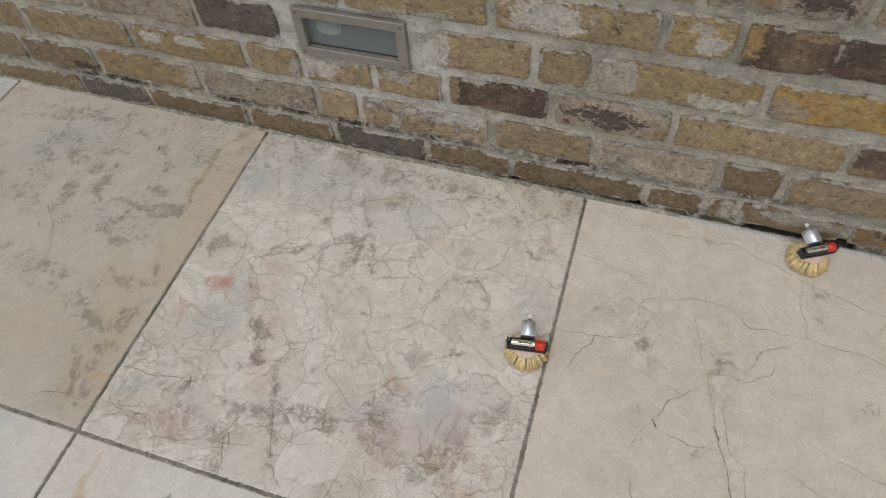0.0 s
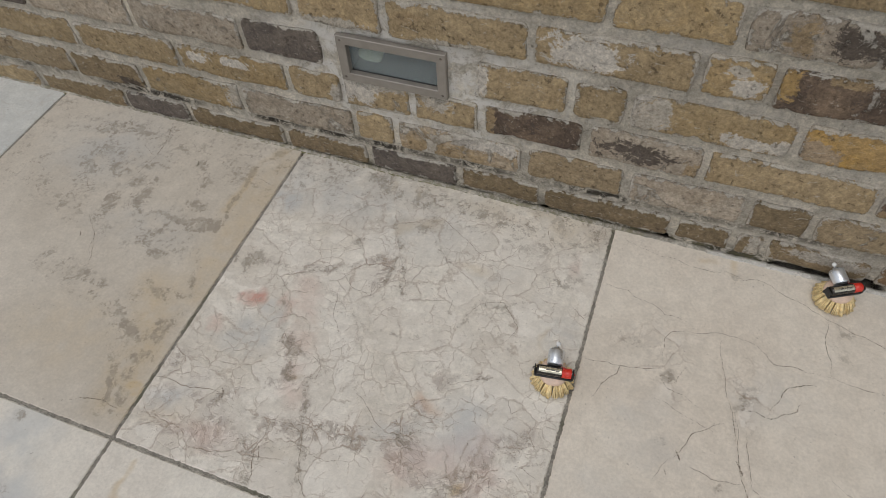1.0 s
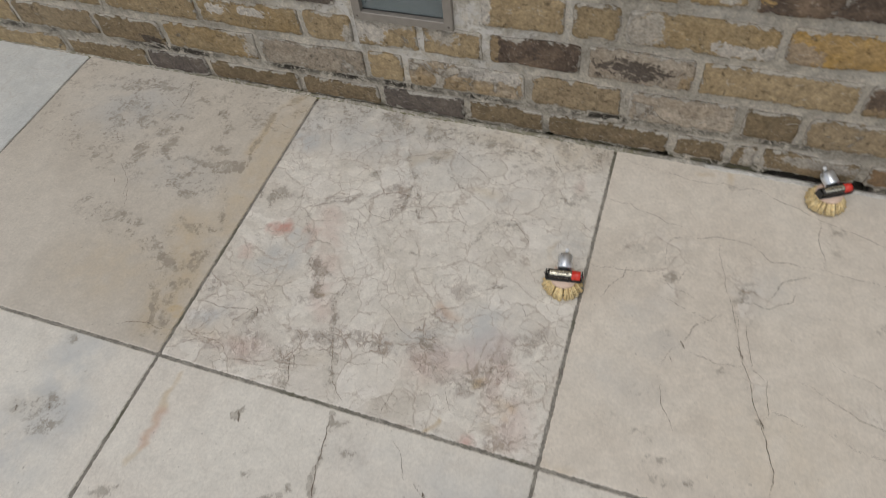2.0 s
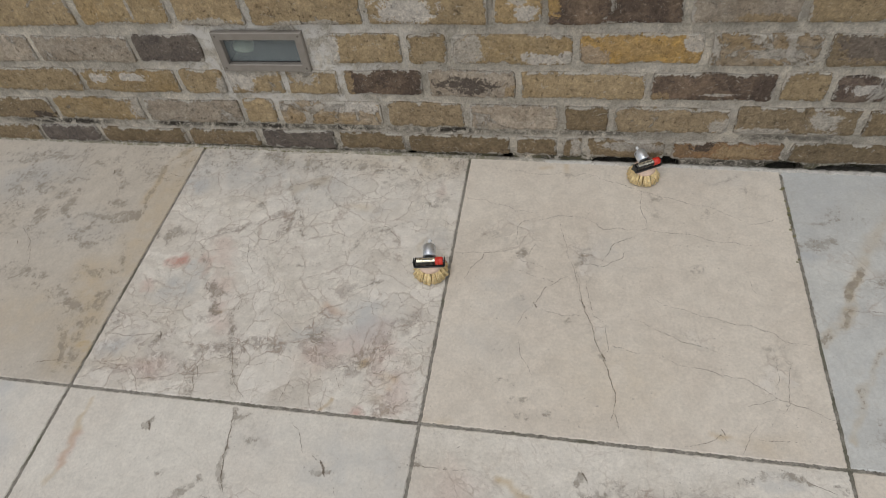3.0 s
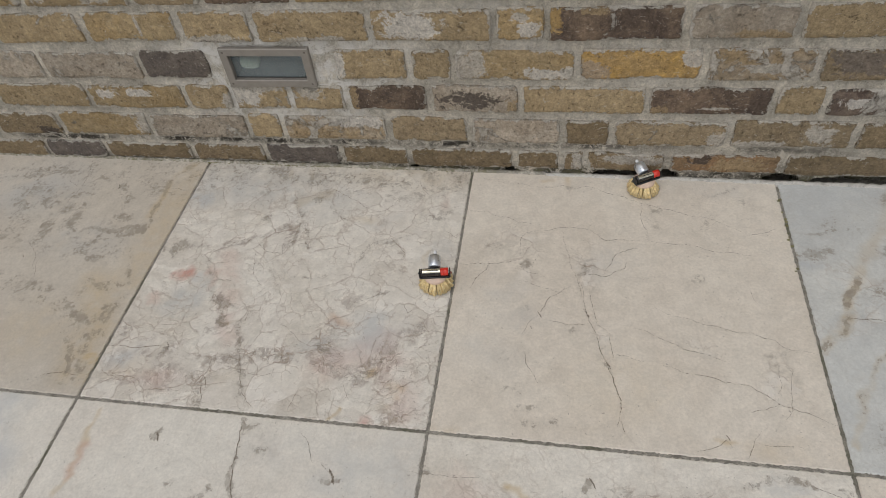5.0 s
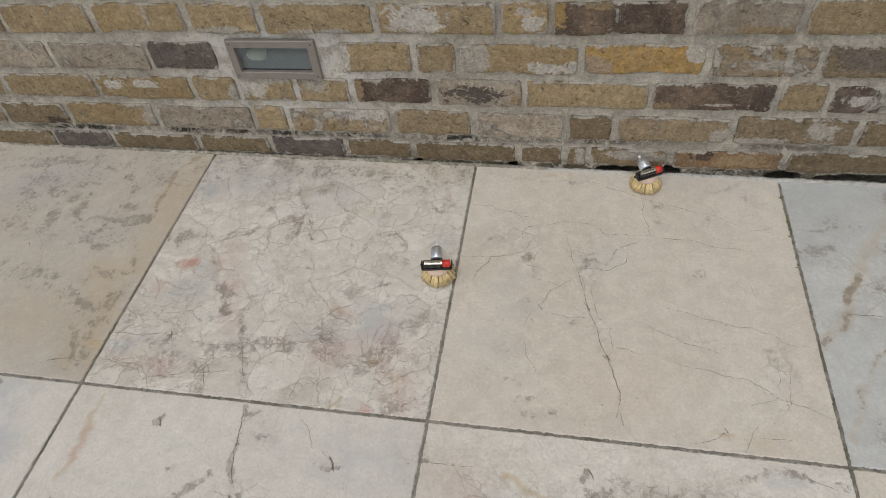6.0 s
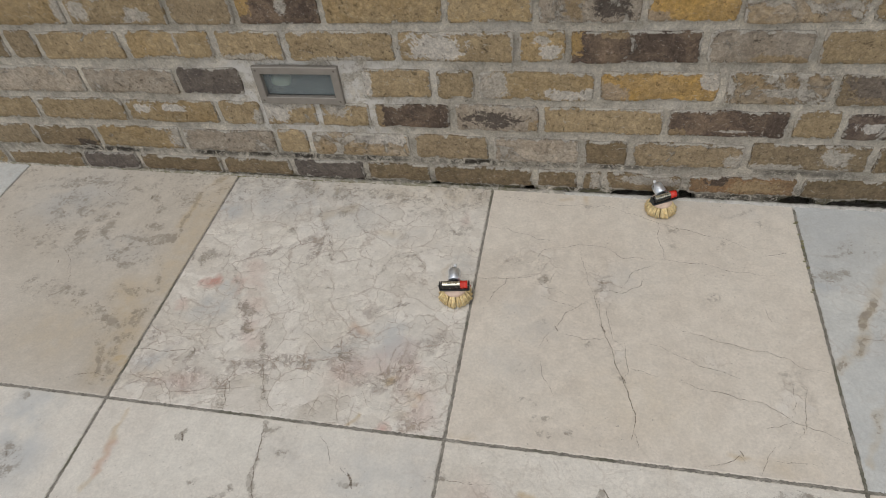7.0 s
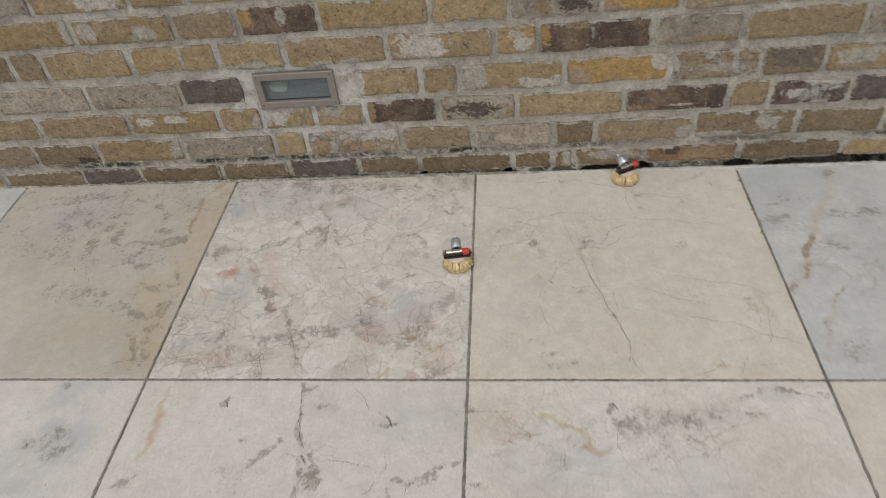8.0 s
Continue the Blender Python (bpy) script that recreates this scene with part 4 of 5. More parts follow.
crack(weathered, 0.0016, [(-0.88, -0.015), (-0.864, -0.066), (-0.861, -0.103)], CRACK)
crack(weathered, 0.0012, [(-0.861, -0.103), (-0.866, -0.139), (-0.87, -0.19)], CRACK)
crack(weathered, 0.0013, [(-0.904, -0.083), (-0.865, -0.103)], CRACK)
crack(weathered, 0.0014, [(-0.95, -0.195), (-0.927, -0.218)], CRACK)
crack(weathered, 0.0013, [(-0.657, -0.098), (-0.603, -0.102)], CRACK)
crack(weathered, 0.0022, [(-0.686, -0.57), (-0.666, -0.561), (-0.642, -0.556), (-0.613, -0.56)], CRACK)
crack(weathered, 0.0012, [(-0.892, -0.264), (-0.85, -0.307), (-0.831, -0.343)], CRACK)
crack(weathered, 0.0013, [(-0.822, -0.364), (-0.828, -0.343), (-0.84, -0.319)], CRACK)
crack(brecciated, 0.0022, [(-0.595, -0.499), (-0.545, -0.498), (-0.484, -0.489)], VEIN)
crack(brecciated, 0.0016, [(-0.342, -0.048), (-0.297, -0.072), (-0.24, -0.103), (-0.21, -0.123), (-0.172, -0.135)], VEIN)
crack(brecciated, 0.0015, [(-0.107, -0.04), (-0.081, -0.082)], VEIN)
crack(brecciated, 0.0018, [(-0.031, -0.181), (-0.006, -0.197)], VEIN)
crack(brecciated, 0.0014, [(-0.172, -0.135), (-0.147, -0.113), (-0.14, -0.087)], VEIN)
crack(brecciated, 0.0016, [(-0.473, -0.247), (-0.44, -0.237), (-0.419, -0.225)], VEIN)
crack(brecciated, 0.0014, [(-0.38, -0.426), (-0.359, -0.424), (-0.36, -0.405), (-0.381, -0.39)], VEIN)
crack(brecciated, 0.0016, [(-0.189, -0.261), (-0.167, -0.22), (-0.133, -0.208), (-0.101, -0.244), (-0.118, -0.28)], VEIN)
crack(brecciated, 0.0016, [(-0.17, -0.369), (-0.144, -0.354), (-0.116, -0.339)], VEIN)
crack(brecciated, 0.0013, [(-0.086, -0.358), (-0.071, -0.382), (-0.058, -0.368)], VEIN)
crack(brecciated, 0.002, [(-0.407, -0.537), (-0.388, -0.563), (-0.377, -0.599)], VEIN)
crack(brecciated, 0.0018, [(-0.397, -0.536), (-0.38, -0.562)], VEIN)
crack(brecciated, 0.0018, [(-0.347, -0.49), (-0.331, -0.529), (-0.319, -0.571)], VEIN)
crack(brecciated, 0.0015, [(-0.288, -0.589), (-0.301, -0.58), (-0.321, -0.55)], VEIN)
crack(brecciated, 0.0014, [(-0.229, -0.594), (-0.226, -0.571), (-0.223, -0.55)], VEIN)
crack(brecciated, 0.0014, [(-0.151, -0.531), (-0.134, -0.561)], VEIN)
crack(brecciated, 0.0014, [(-0.169, -0.502), (-0.149, -0.52), (-0.128, -0.509)], VEIN)
crack(brecciated, 0.0015, [(-0.321, -0.528), (-0.29, -0.53), (-0.272, -0.522)], VEIN)
crack(brecciated, 0.0014, [(-0.047, -0.452), (-0.033, -0.451), (-0.012, -0.46)], VEIN)
crack(brecciated, 0.0014, [(-0.064, -0.443), (-0.038, -0.422), (-0.005, -0.413)], VEIN)
crack(brecciated, 0.0013, [(-0.295, -0.424), (-0.268, -0.44), (-0.229, -0.466)], VEIN)
crack(brecciated, 0.0013, [(-0.24, -0.194), (-0.213, -0.23), (-0.211, -0.26)], VEIN)
crack(brecciated, 0.0013, [(-0.325, -0.169), (-0.291, -0.237)], VEIN)
crack(brecciated, 0.0013, [(-0.409, -0.224), (-0.373, -0.259), (-0.342, -0.264), (-0.346, -0.226)], VEIN)
crack(brecciated, 0.0012, [(-0.396, -0.261), (-0.381, -0.319), (-0.355, -0.344)], VEIN)
crack(brecciated, 0.0012, [(-0.567, -0.171), (-0.544, -0.195), (-0.531, -0.18)], VEIN)
crack(blue, 0.0022, [(0.663, -0.328), (0.69, -0.328), (0.719, -0.334)], CRACK)
crack(veined, 0.0024, [(-0.298, -0.61), (-0.29, -0.652), (-0.287, -0.686), (-0.279, -0.713), (-0.263, -0.744)], CRACK)
crack(veined, 0.0016, [(-0.241, -0.76), (-0.203, -0.761), (-0.179, -0.765), (-0.151, -0.769)], CRACK)
crack(veined, 0.0018, [(-0.135, -0.784), (-0.126, -0.774), (-0.128, -0.757), (-0.133, -0.742)], CRACK)
crack(veined, 0.0018, [(-0.158, -0.816), (-0.146, -0.809), (-0.142, -0.792)], CRACK)
crack(veined, 0.0013, [(-0.301, -0.747), (-0.28, -0.752), (-0.26, -0.756)], CRACK)
crack(veined, 0.0012, [(-0.197, -0.622), (-0.179, -0.64), (-0.165, -0.668)], CRACK)
crack(veined, 0.0012, [(-0.107, -0.711), (-0.101, -0.724)], CRACK)
crack(veined, 0.0014, [(-0.091, -0.8), (-0.091, -0.819)], CRACK)
crack(veined, 0.0014, [(-0.259, -0.796), (-0.262, -0.813), (-0.262, -0.824)], CRACK)
crack(veined, 0.0013, [(-0.151, -0.668), (-0.134, -0.681)], CRACK)
crack(banded, 0.0014, [(0.538, -0.62), (0.561, -0.631), (0.59, -0.637)], CRACK)
crack(banded, 0.0012, [(0.248, -0.676), (0.244, -0.708), (0.236, -0.738)], CRACK)
crack(banded, 0.0012, [(-0.025, -0.665), (0.023, -0.667), (0.099, -0.663)], CRACK)
speck(weathered, -0.878, -0.308, 0.005)
speck(weathered, -0.772, -0.095, 0.006)
speck(veined, -0.129, -0.687, 0.012)
speck(veined, -0.424, -0.653, 0.008)
speck(veined, -0.263, -0.759, 0.009)
speck(banded, 0.247, -0.654, 0.008)
speck(plain, 0.237, -0.356, 0.009)
speck(plain, 0.158, -0.365, 0.007)
speck(plain, 0.272, -0.456, 0.007)
speck(plain, 0.441, -0.564, 0.005)
speck(brecciated, -0.48, -0.489, 0.008)
speck(plain, 0.145, -0.393, 0.004)
speck(cloudy, -0.707, -0.723, 0.005)
speck(cloudy, -0.756, -0.738, 0.005)


def ground_sheet():
    """The gritty bed that shows in the joints and runs on past the slabs; it dips under the wall's foot."""
    xs = [-60, -8, -2.2] + [round(-1.8 + 0.1 * k, 3) for k in range(37)] + [2.2, 8, 60]
    ys = [-60, -8, -2.4] + [round(-1.8 + 0.1 * k, 3) for k in range(18)] + [-0.014, -0.004, 0.1, 8, 60]
    verts = [(x, y, -0.024 if -0.01 < y < 1 else -0.0017) for y in ys for x in xs]
    n = len(xs)
    faces = [(j * n + i, j * n + i + 1, (j + 1) * n + i + 1, (j + 1) * n + i) for j in range(len(ys) - 1) for i in range(n - 1)]
    return mesh_from("ground", verts, faces, JOINT_GRIT, False)


tagged(new("ground", ground_sheet()), "dark gritty bedding ground under and around the slabs", "ground", kind="structure")

# ---- brick wall ----
FALL = 0.0125  # the courses rise by this much a metre against the sloping patio
BEDS = [0.013, 0.078, 0.153, 0.226, 0.307, 0.382, 0.456]
TALL = [0.045, 0.059, 0.057, 0.061, 0.062, 0.059, 0.060]
LAMP_X, LAMP_Z, LAMP_W, LAMP_H = -0.3825, 0.252, 0.180, 0.084
VOIDS = ((0.066, 0.089, 0.005), (-0.136, -0.118, 0.004), (0.250, 0.310, 0.003), (0.290, 0.415, 0.009), (0.580, 0.642, 0.005), (0.668, 1.8, 0.012))


def wall_mesh():
    """The mortar face of the wall, lumpy and brushed, with the hollows at its foot and the recess for the light."""
    x = np.arange(-1.8, 1.8001, 0.004)
    z = np.concatenate([np.array([-0.05, -0.02, -0.006]), np.arange(0.0, 0.018, 0.0018), np.arange(0.018, 0.56, 0.006), np.arange(0.60, 2.41, 0.1)])
    X, Z = np.meshgrid(x, z)
    Y = 0.0026 + 0.0016 * field(X, Z, 24.0, 3) + 0.0008 * field(X, Z, 90.0, 9)
    for a, b, top in VOIDS:
        taper = np.clip(6 * np.minimum(X - a, b - X) / (b - a), 0, 1) ** 0.5
        hole = (X > a) & (X < b) & (Z < (top + 0.004) * taper + 0.006 * field(X, Z, 45.0, 14)) & (Z > -0.03)
        Y = np.where(hole, 0.075, Y)
    recess = (abs(X - LAMP_X) < LAMP_W / 2 - 0.006) & (abs(Z - LAMP_Z) < LAMP_H / 2 - 0.005)
    Y = np.where(recess, 0.085, Y)
    nz, nx = X.shape
    front = np.stack([X, Y, Z], -1).reshape(-1, 3)
    back = np.stack([X, np.full_like(Y, 0.225), Z], -1).reshape(-1, 3)
    index = np.arange(nx * nz).reshape(nz, nx)
    faces = np.stack([index[:-1, :-1], index[:-1, 1:], index[1:, 1:], index[1:, :-1]], -1).reshape(-1, 4).tolist()
    m = nx * nz
    corner = [int(index[0, 0]), int(index[0, -1]), int(index[-1, -1]), int(index[-1, 0])]
    faces.append([m + c for c in corner][::-1])
    rim = np.concatenate([index[0, :-1], index[:-1, -1], index[-1, :0:-1], index[:0:-1, 0]])
    k = len(rim)
    faces += [(int(rim[i]), m + int(rim[i]), m + int(rim[(i + 1) % k]), int(rim[(i + 1) % k])) for i in range(k)]
    me = mesh_from("wall_north", np.concatenate([front, back]).tolist(), faces, MORTAR)
    layer = me.color_attributes.new("mineral", "FLOAT_COLOR", "POINT")
    data = np.zeros((2 * m, 4), np.float32)
    bed = np.exp(-(((Z - 0.069) / 0.008) ** 2)) * np.clip(0.5 + 0.9 * field(X, Z, 7.0, 41), 0, 1)
    foot = np.clip(1.2 - Z / 0.02, 0, 1) * np.clip(0.7 + 0.8 * field(X, Z, 9.0, 47), 0, 1)
    upright = np.clip(1.1 - Z / 0.075, 0, 1) * np.clip(0.25 + 0.9 * field(X, Z, 8.0, 53), 0, 1)
    data[:m, 0] = np.clip(np.maximum(np.maximum(bed, foot), upright), 0, 1).ravel()
    data[:m, 1] = (np.clip(1.1 - Z / 0.016, 0, 1) * np.clip(0.3 + 0.9 * field(X, Z, 5.0, 61), 0, 1)).ravel()
    pale_zone = np.clip(1.6 - np.hypot((X + 0.36) / 0.20, (Z - 0.235) / 0.10), 0, 1)
    data[:m, 2] = np.clip(pale_zone + 0.5 * np.clip(field(X, Z, 6.0, 67), 0, 1), 0, 1).ravel()
    layer.data.foreach_set("color", data.ravel())
    return me


wall = tagged(new("wall_north", wall_mesh()), "old stock brick wall in wide pale lime joints", "wall", kind="structure")
wall.matrix_basis = Matrix.Rotation(-FALL, 4, "Y")


def brick_shape(width, height, rng, depth=0.06):
    """Vertices and faces of one worn brick round its own middle: uneven outline, rubbed arrises, bowed face."""
    w, h = width / 2, height / 2
    r = rng.uniform(0.002, 0.006)
    outline = []
    for sx, sz in ((1, 1), (-1, 1), (-1, -1), (1, -1)):
        cr = r * rng.uniform(0.7, 1.9)
        for k in range(3):
            a = (k / 2) * 1.5708
            if sx * sz < 0:
                a = 1.5708 - a
            outline.append((sx * (w - cr + cr * math.cos(a)), sz * (h - cr + cr * math.sin(a))))
        nx, nz = {(1, 1): (0, 1), (-1, 1): (-1, 0), (-1, -1): (0, -1), (1, -1): (1, 0)}[(sx, sz)]
        if nx == 0:
            for f in (0.5, 0.0, -0.5):
                outline.append((nz * f * w, nz * h))
        else:
            outline.append((nx * w, 0.0))
    loose = [0.0022 if abs(x) < 0.6 * w or abs(z) < 0.3 * h else 0.0005 for x, z in outline]
    outline = [(x + rng.uniform(-0.5 * j, 0.5 * j), z + rng.uniform(-j, j)) if abs(z) > 0.3 * h else (x + rng.uniform(-j, j), z) for (x, z), j in zip(outline, loose)]
    face = -0.0022 + rng.uniform(-0.0014, 0.0014)
    lean_x, lean_z = rng.uniform(-0.012, 0.012), rng.uniform(-0.02, 0.02)
    verts, n = [], len(outline)
    for inset, y in ((0.0, depth), (0.0, 0.0030), (0.0008, 0.0009), (0.0025, 0.0), (0.0120, -0.0003)):
        for x, z in outline:
            px, pz = x * (1 - inset / w), z * (1 - inset / h)
            wob = rng.uniform(-0.0002, 0.0002) if y < 0.004 else 0
            verts.append((px, y + (face + lean_x * px + lean_z * pz + wob if y < 0.05 else 0), pz))
    faces = []
    for ring in range(4):
        for k in range(n):
            j = (k + 1) % n
            faces.append((ring * n + k, (ring + 1) * n + k, (ring + 1) * n + j, ring * n + j))
    verts.append((0, face - 0.0008, 0))
    faces += [(4 * n + k, 5 * n, 4 * n + (k + 1) % n) for k in range(n)]
    return verts, [f[::-1] for f in faces]


LIME, WHITE, BURNT = (0.47, 0.43, 0.37), (0.60, 0.56, 0.50), (0.075, 0.058, 0.048)
TAN, OCHRE_CLAY, ROSY, GREYED = (0.35, 0.255, 0.145), (0.42, 0.28, 0.115), (0.39, 0.305, 0.22), (0.18, 0.148, 0.122)


def brick_mesh(name, verts, faces, material, half=(0.1, 0.03), stains=()):
    """Brick meshes carry the inset from the arris in metres, and their own stains: (u, v, reach u, reach v, tint),
    as shares of half the brick's length and height."""
    me = mesh_from(name, verts, faces, material)
    n = 16 + 4
    mask = [0.0] * (2 * n) + [0.0008] * n + [0.0025] * n + [0.012] * n + [half[1]]
    mask = np.tile(mask, len(verts) // len(mask))
    layer = me.color_attributes.new("rim", "FLOAT_COLOR", "POINT")
    layer.data.foreach_set("color", np.repeat(mask, 4).astype(np.float32))
    w, h = half
    for key, (u, v, ru, rv, tint) in zip("ab", stains):
        for title, value in (("spot_", (u * w, v * h, ru * w, rv * h)), ("tint_", (*tint, 1.0))):
            layer = me.color_attributes.new(title + key, "FLOAT_COLOR", "POINT")
            layer.data.foreach_set("color", np.tile(value, len(verts)).astype(np.float32))
    return me


def brick(x0, x1, row, code, rng, stains=()):
    gap = rng.uniform(0.009, 0.0145)
    width, tall = x1 - x0 - gap, TALL[row] + rng.uniform(-0.003, 0.002)
    verts, faces = brick_shape(width, tall, rng)
    low = BEDS[row] + rng.uniform(-0.0015, 0.0015)
    me = brick_mesh("brick", verts, faces, CLAYS[code], (width / 2, tall / 2), stains)
    part("brick", me, wall, pose((x0 + x1) / 2, 0, low + tall / 2, 0, math.degrees(rng.uniform(-0.008, 0.008)), 0))


def course(row, joints, codes, stains=None):
    """One course from the x of its upright joints, a letter for each brick ('.' leaves a place free) and the stains
    of single bricks. Past the known stretch it goes on by chance to the wall's ends."""
    rng = random.Random(90 + row)
    for k, (a, b, code) in enumerate(zip(joints, joints[1:], codes)):
        if code != ".":
            brick(a, b, row, code, rng, (stains or {}).get(k, ()))
    mix = "ttobggpdkmtty"
    left, right = joints[0], joints[-1]
    while left > -1.72:
        step = rng.choice((0.226, 0.226, 0.113, 0.16))
        brick(max(left - step, -1.79), left, row, rng.choice(mix), rng)
        left -= step
    while right < 1.72:
        step = rng.choice((0.226, 0.226, 0.113, 0.16))
        brick(right, min(right + step, 1.79), row, rng.choice(mix), rng)
        right += step


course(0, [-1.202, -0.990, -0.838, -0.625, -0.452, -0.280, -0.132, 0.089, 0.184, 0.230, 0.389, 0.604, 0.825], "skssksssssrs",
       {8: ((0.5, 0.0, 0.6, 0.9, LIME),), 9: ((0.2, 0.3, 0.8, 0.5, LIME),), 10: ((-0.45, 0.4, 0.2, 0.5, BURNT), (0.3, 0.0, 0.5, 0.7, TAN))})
course(1, [-1.30, -1.084, -0.917, -0.698, -0.471, -0.393, -0.165, 0.0, 0.182, 0.276, 0.492, 0.709, 0.889, 1.11], "bsogtpbgsbbsb",
       {1: ((0.6, -0.7, 0.35, 0.5, BURNT),), 2: ((0.9, 0.2, 0.18, 1.0, LIME),), 5: ((0.45, 0.55, 0.5, 0.45, WHITE), (-0.3, -0.4, 0.55, 0.6, TAN)), 9: ((0.85, -0.4, 0.2, 0.6, LIME),), 10: ((0.45, -0.1, 0.28, 0.8, LIME), (-0.5, -0.8, 0.5, 0.3, LIME))})
course(2, [-1.26, -1.032, -0.806, -0.584, -0.481, -0.358, -0.239, -0.074, 0.102, 0.333, 0.552, 0.636, 0.80, 1.02], "ttotttdgtdtmk",
       {2: ((-0.6, 0.35, 0.22, 0.45, WHITE), (0.1, 0.4, 0.28, 0.3, WHITE)), 3: ((0.9, -0.4, 0.3, 0.9, LIME),), 4: ((-0.7, 0.3, 0.6, 0.9, WHITE), (0.2, 0.8, 0.8, 0.35, LIME)), 5: ((-0.3, 0.4, 0.6, 0.6, LIME),), 6: ((-0.93, 0.1, 0.14, 0.9, TAN),), 7: ((-0.05, -0.05, 0.58, 0.72, BURNT), (0.85, -0.5, 0.15, 0.4, TAN)), 9: ((-0.85, -0.7, 0.2, 0.35, TAN), (0.1, -0.5, 0.3, 0.12, LIME)), 11: ((-0.3, 0.0, 0.4, 0.35, WHITE), (0.5, 0.5, 0.3, 0.3, WHITE))})
course(3, [-1.11, -0.873, -0.651, -0.503, -0.251, -0.104, -0.022, 0.203, 0.420, 0.604, 0.729, 0.93], "ggk.ttoypbt",
       {4: ((-0.95, 0.0, 0.18, 1.0, WHITE),), 6: ((-0.78, 0.0, 0.36, 1.1, LIME), (0.62, -0.55, 0.5, 0.42, WHITE)), 7: ((0.86, 0.45, 0.16, 0.6, WHITE), (-0.95, -0.4, 0.42, 0.8, ROSY)), 8: ((0.2, -0.2, 0.5, 0.3, LIME), (-0.5, 0.6, 0.4, 0.4, TAN)), 9: ((0.15, 0.25, 0.9, 0.75, GREYED),), 10: ((-0.3, 0.2, 0.4, 0.6, LIME),)})
course(4, [-1.24, -1.014, -0.94, -0.737, -0.537, -0.388, -0.167, 0.056, 0.148, 0.376, 0.555, 0.78, 1.0], "bbtotttodgtg",
       {3: ((0.2, 0.1, 0.05, 0.8, LIME),), 4: ((-0.2, -0.9, 0.8, 0.35, LIME),), 5: ((0.0, -0.9, 0.6, 0.25, LIME), (-0.6, 0.3, 0.3, 0.4, TAN)), 6: ((-0.38, 0.0, 0.52, 0.85, WHITE),), 7: ((0.35, -0.4, 0.5, 0.5, WHITE), (0.0, 0.45, 0.35, 0.25, LIME)), 8: ((-0.93, 0.35, 0.13, 0.65, OCHRE_CLAY), (-0.3, 0.85, 0.2, 0.25, TAN)), 9: ((0.4, -0.75, 0.5, 0.3, TAN),)})
course(5, [-1.035, -0.834, -0.611, -0.470, -0.298, -0.070, 0.090, 0.272, 0.423, 0.615, 0.85], "otbdoogyptb",
       {0: ((0.95, 0.1, 0.12, 1.0, LIME),), 1: ((-0.75, 0.2, 0.2, 0.7, LIME), (0.4, -0.3, 0.3, 0.5, LIME)), 3: ((-0.85, 0.2, 0.2, 0.7, OCHRE_CLAY), (0.1, 0.2, 0.12, 0.6, LIME)), 6: ((0.45, 0.1, 0.45, 0.8, BURNT), (-0.3, -0.2, 0.18, 0.8, TAN)), 7: ((-0.9, -0.7, 0.5, 0.4, ROSY),), 8: ((-0.5, 0.5, 0.3, 0.5, LIME),)})
course(6, [-1.10, -0.900, -0.685, -0.559, -0.370, -0.15, 0.03, 0.25], "gttobot", {1: ((0.45, 0.0, 0.5, 0.95, WHITE),)})


def upper_bricks():
    """The courses above eye level, all in one mesh."""
    rng, verts, faces = random.Random(5), [], []
    z, row = 0.531, 7
    while z < 2.33:
        x = -1.79 + (0.113 if row % 2 else 0)
        while x < 1.70:
            step = 0.226 if rng.random() < 0.7 else 0.113
            end = min(x + step, 1.79)
            v, f = brick_shape(end - x - 0.013, 0.060, rng)
            base = len(verts)
            verts += [(p[0] + (x + end) / 2, p[1], p[2] + z + 0.03) for p in v]
            faces += [tuple(base + i for i in face) for face in f]
            x = end
        z, row = z + 0.075, row + 1
    me = brick_mesh("brick_courses", verts, faces, CLAYS["g"])
    for code in "tobpkmt":
        me.materials.append(CLAYS[code])
    per = 5 * 20
    chosen = np.repeat([rng.randrange(8) for _ in range(len(faces) // per)], per)
    me.polygons.foreach_set("material_index", chosen.astype(np.int32))
    return me


tagged(part("brick_courses", upper_bricks(), wall), kind="stuff")


def mortar_rim():
    """The broken pale bead of mortar between the slabs' back edge and the wall."""
    rng = random.Random(8)
    verts, faces, x = [], [], -1.79
    while x < 1.79:
        hollow = any(a < x < b for a, b, _ in VOIDS)
        fresh = x > 0.15
        wide = rng.uniform(0.009, 0.014) if fresh else 0.012
        high = rng.uniform(0.002, 0.0045) if hollow or fresh else rng.uniform(0.002, 0.006)
        y0 = rng.uniform(-0.0100, -0.0070) if fresh else rng.uniform(-0.0072, -0.0052)
        verts += [(x, y0, -0.02), (x, y0 + 0.0006, high * 0.6), (x, y0 + wide * 0.5, high), (x, y0 + wide, high * 0.4), (x, y0 + wide, -0.02)]
        x += rng.uniform(0.004, 0.009)
    n = len(verts) // 5
    for k in range(n - 1):
        for j in range(4):
            a = 5 * k + j
            faces.append((a, a + 5, a + 6, a + 1))
    me = mesh_from("mortar_rim", verts, faces, MORTAR)
    me.materials.append(FRESH_LIME)
    me.polygons.foreach_set("material_index", [int(verts[f[0]][0] > 0.15) for f in faces])
    layer = me.color_attributes.new("mineral", "FLOAT_COLOR", "POINT")
    data = np.zeros((len(verts), 4), np.float32)
    vx = np.array(verts)[:, 0]
    data[:, 2] = np.where(vx > 0.15, 1.0, 0.25)
    data[:, 1] = np.where(vx < 0.05, 0.6, 0.15)
    data[:, 0] = np.where(vx < 0.15, 0.3, 0.0)
    layer.data.foreach_set("color", data.ravel())
    return me


tagged(new("trim_mortar", mortar_rim()), "broken mortar bead along the foot of the wall", "mortar", kind="structure")


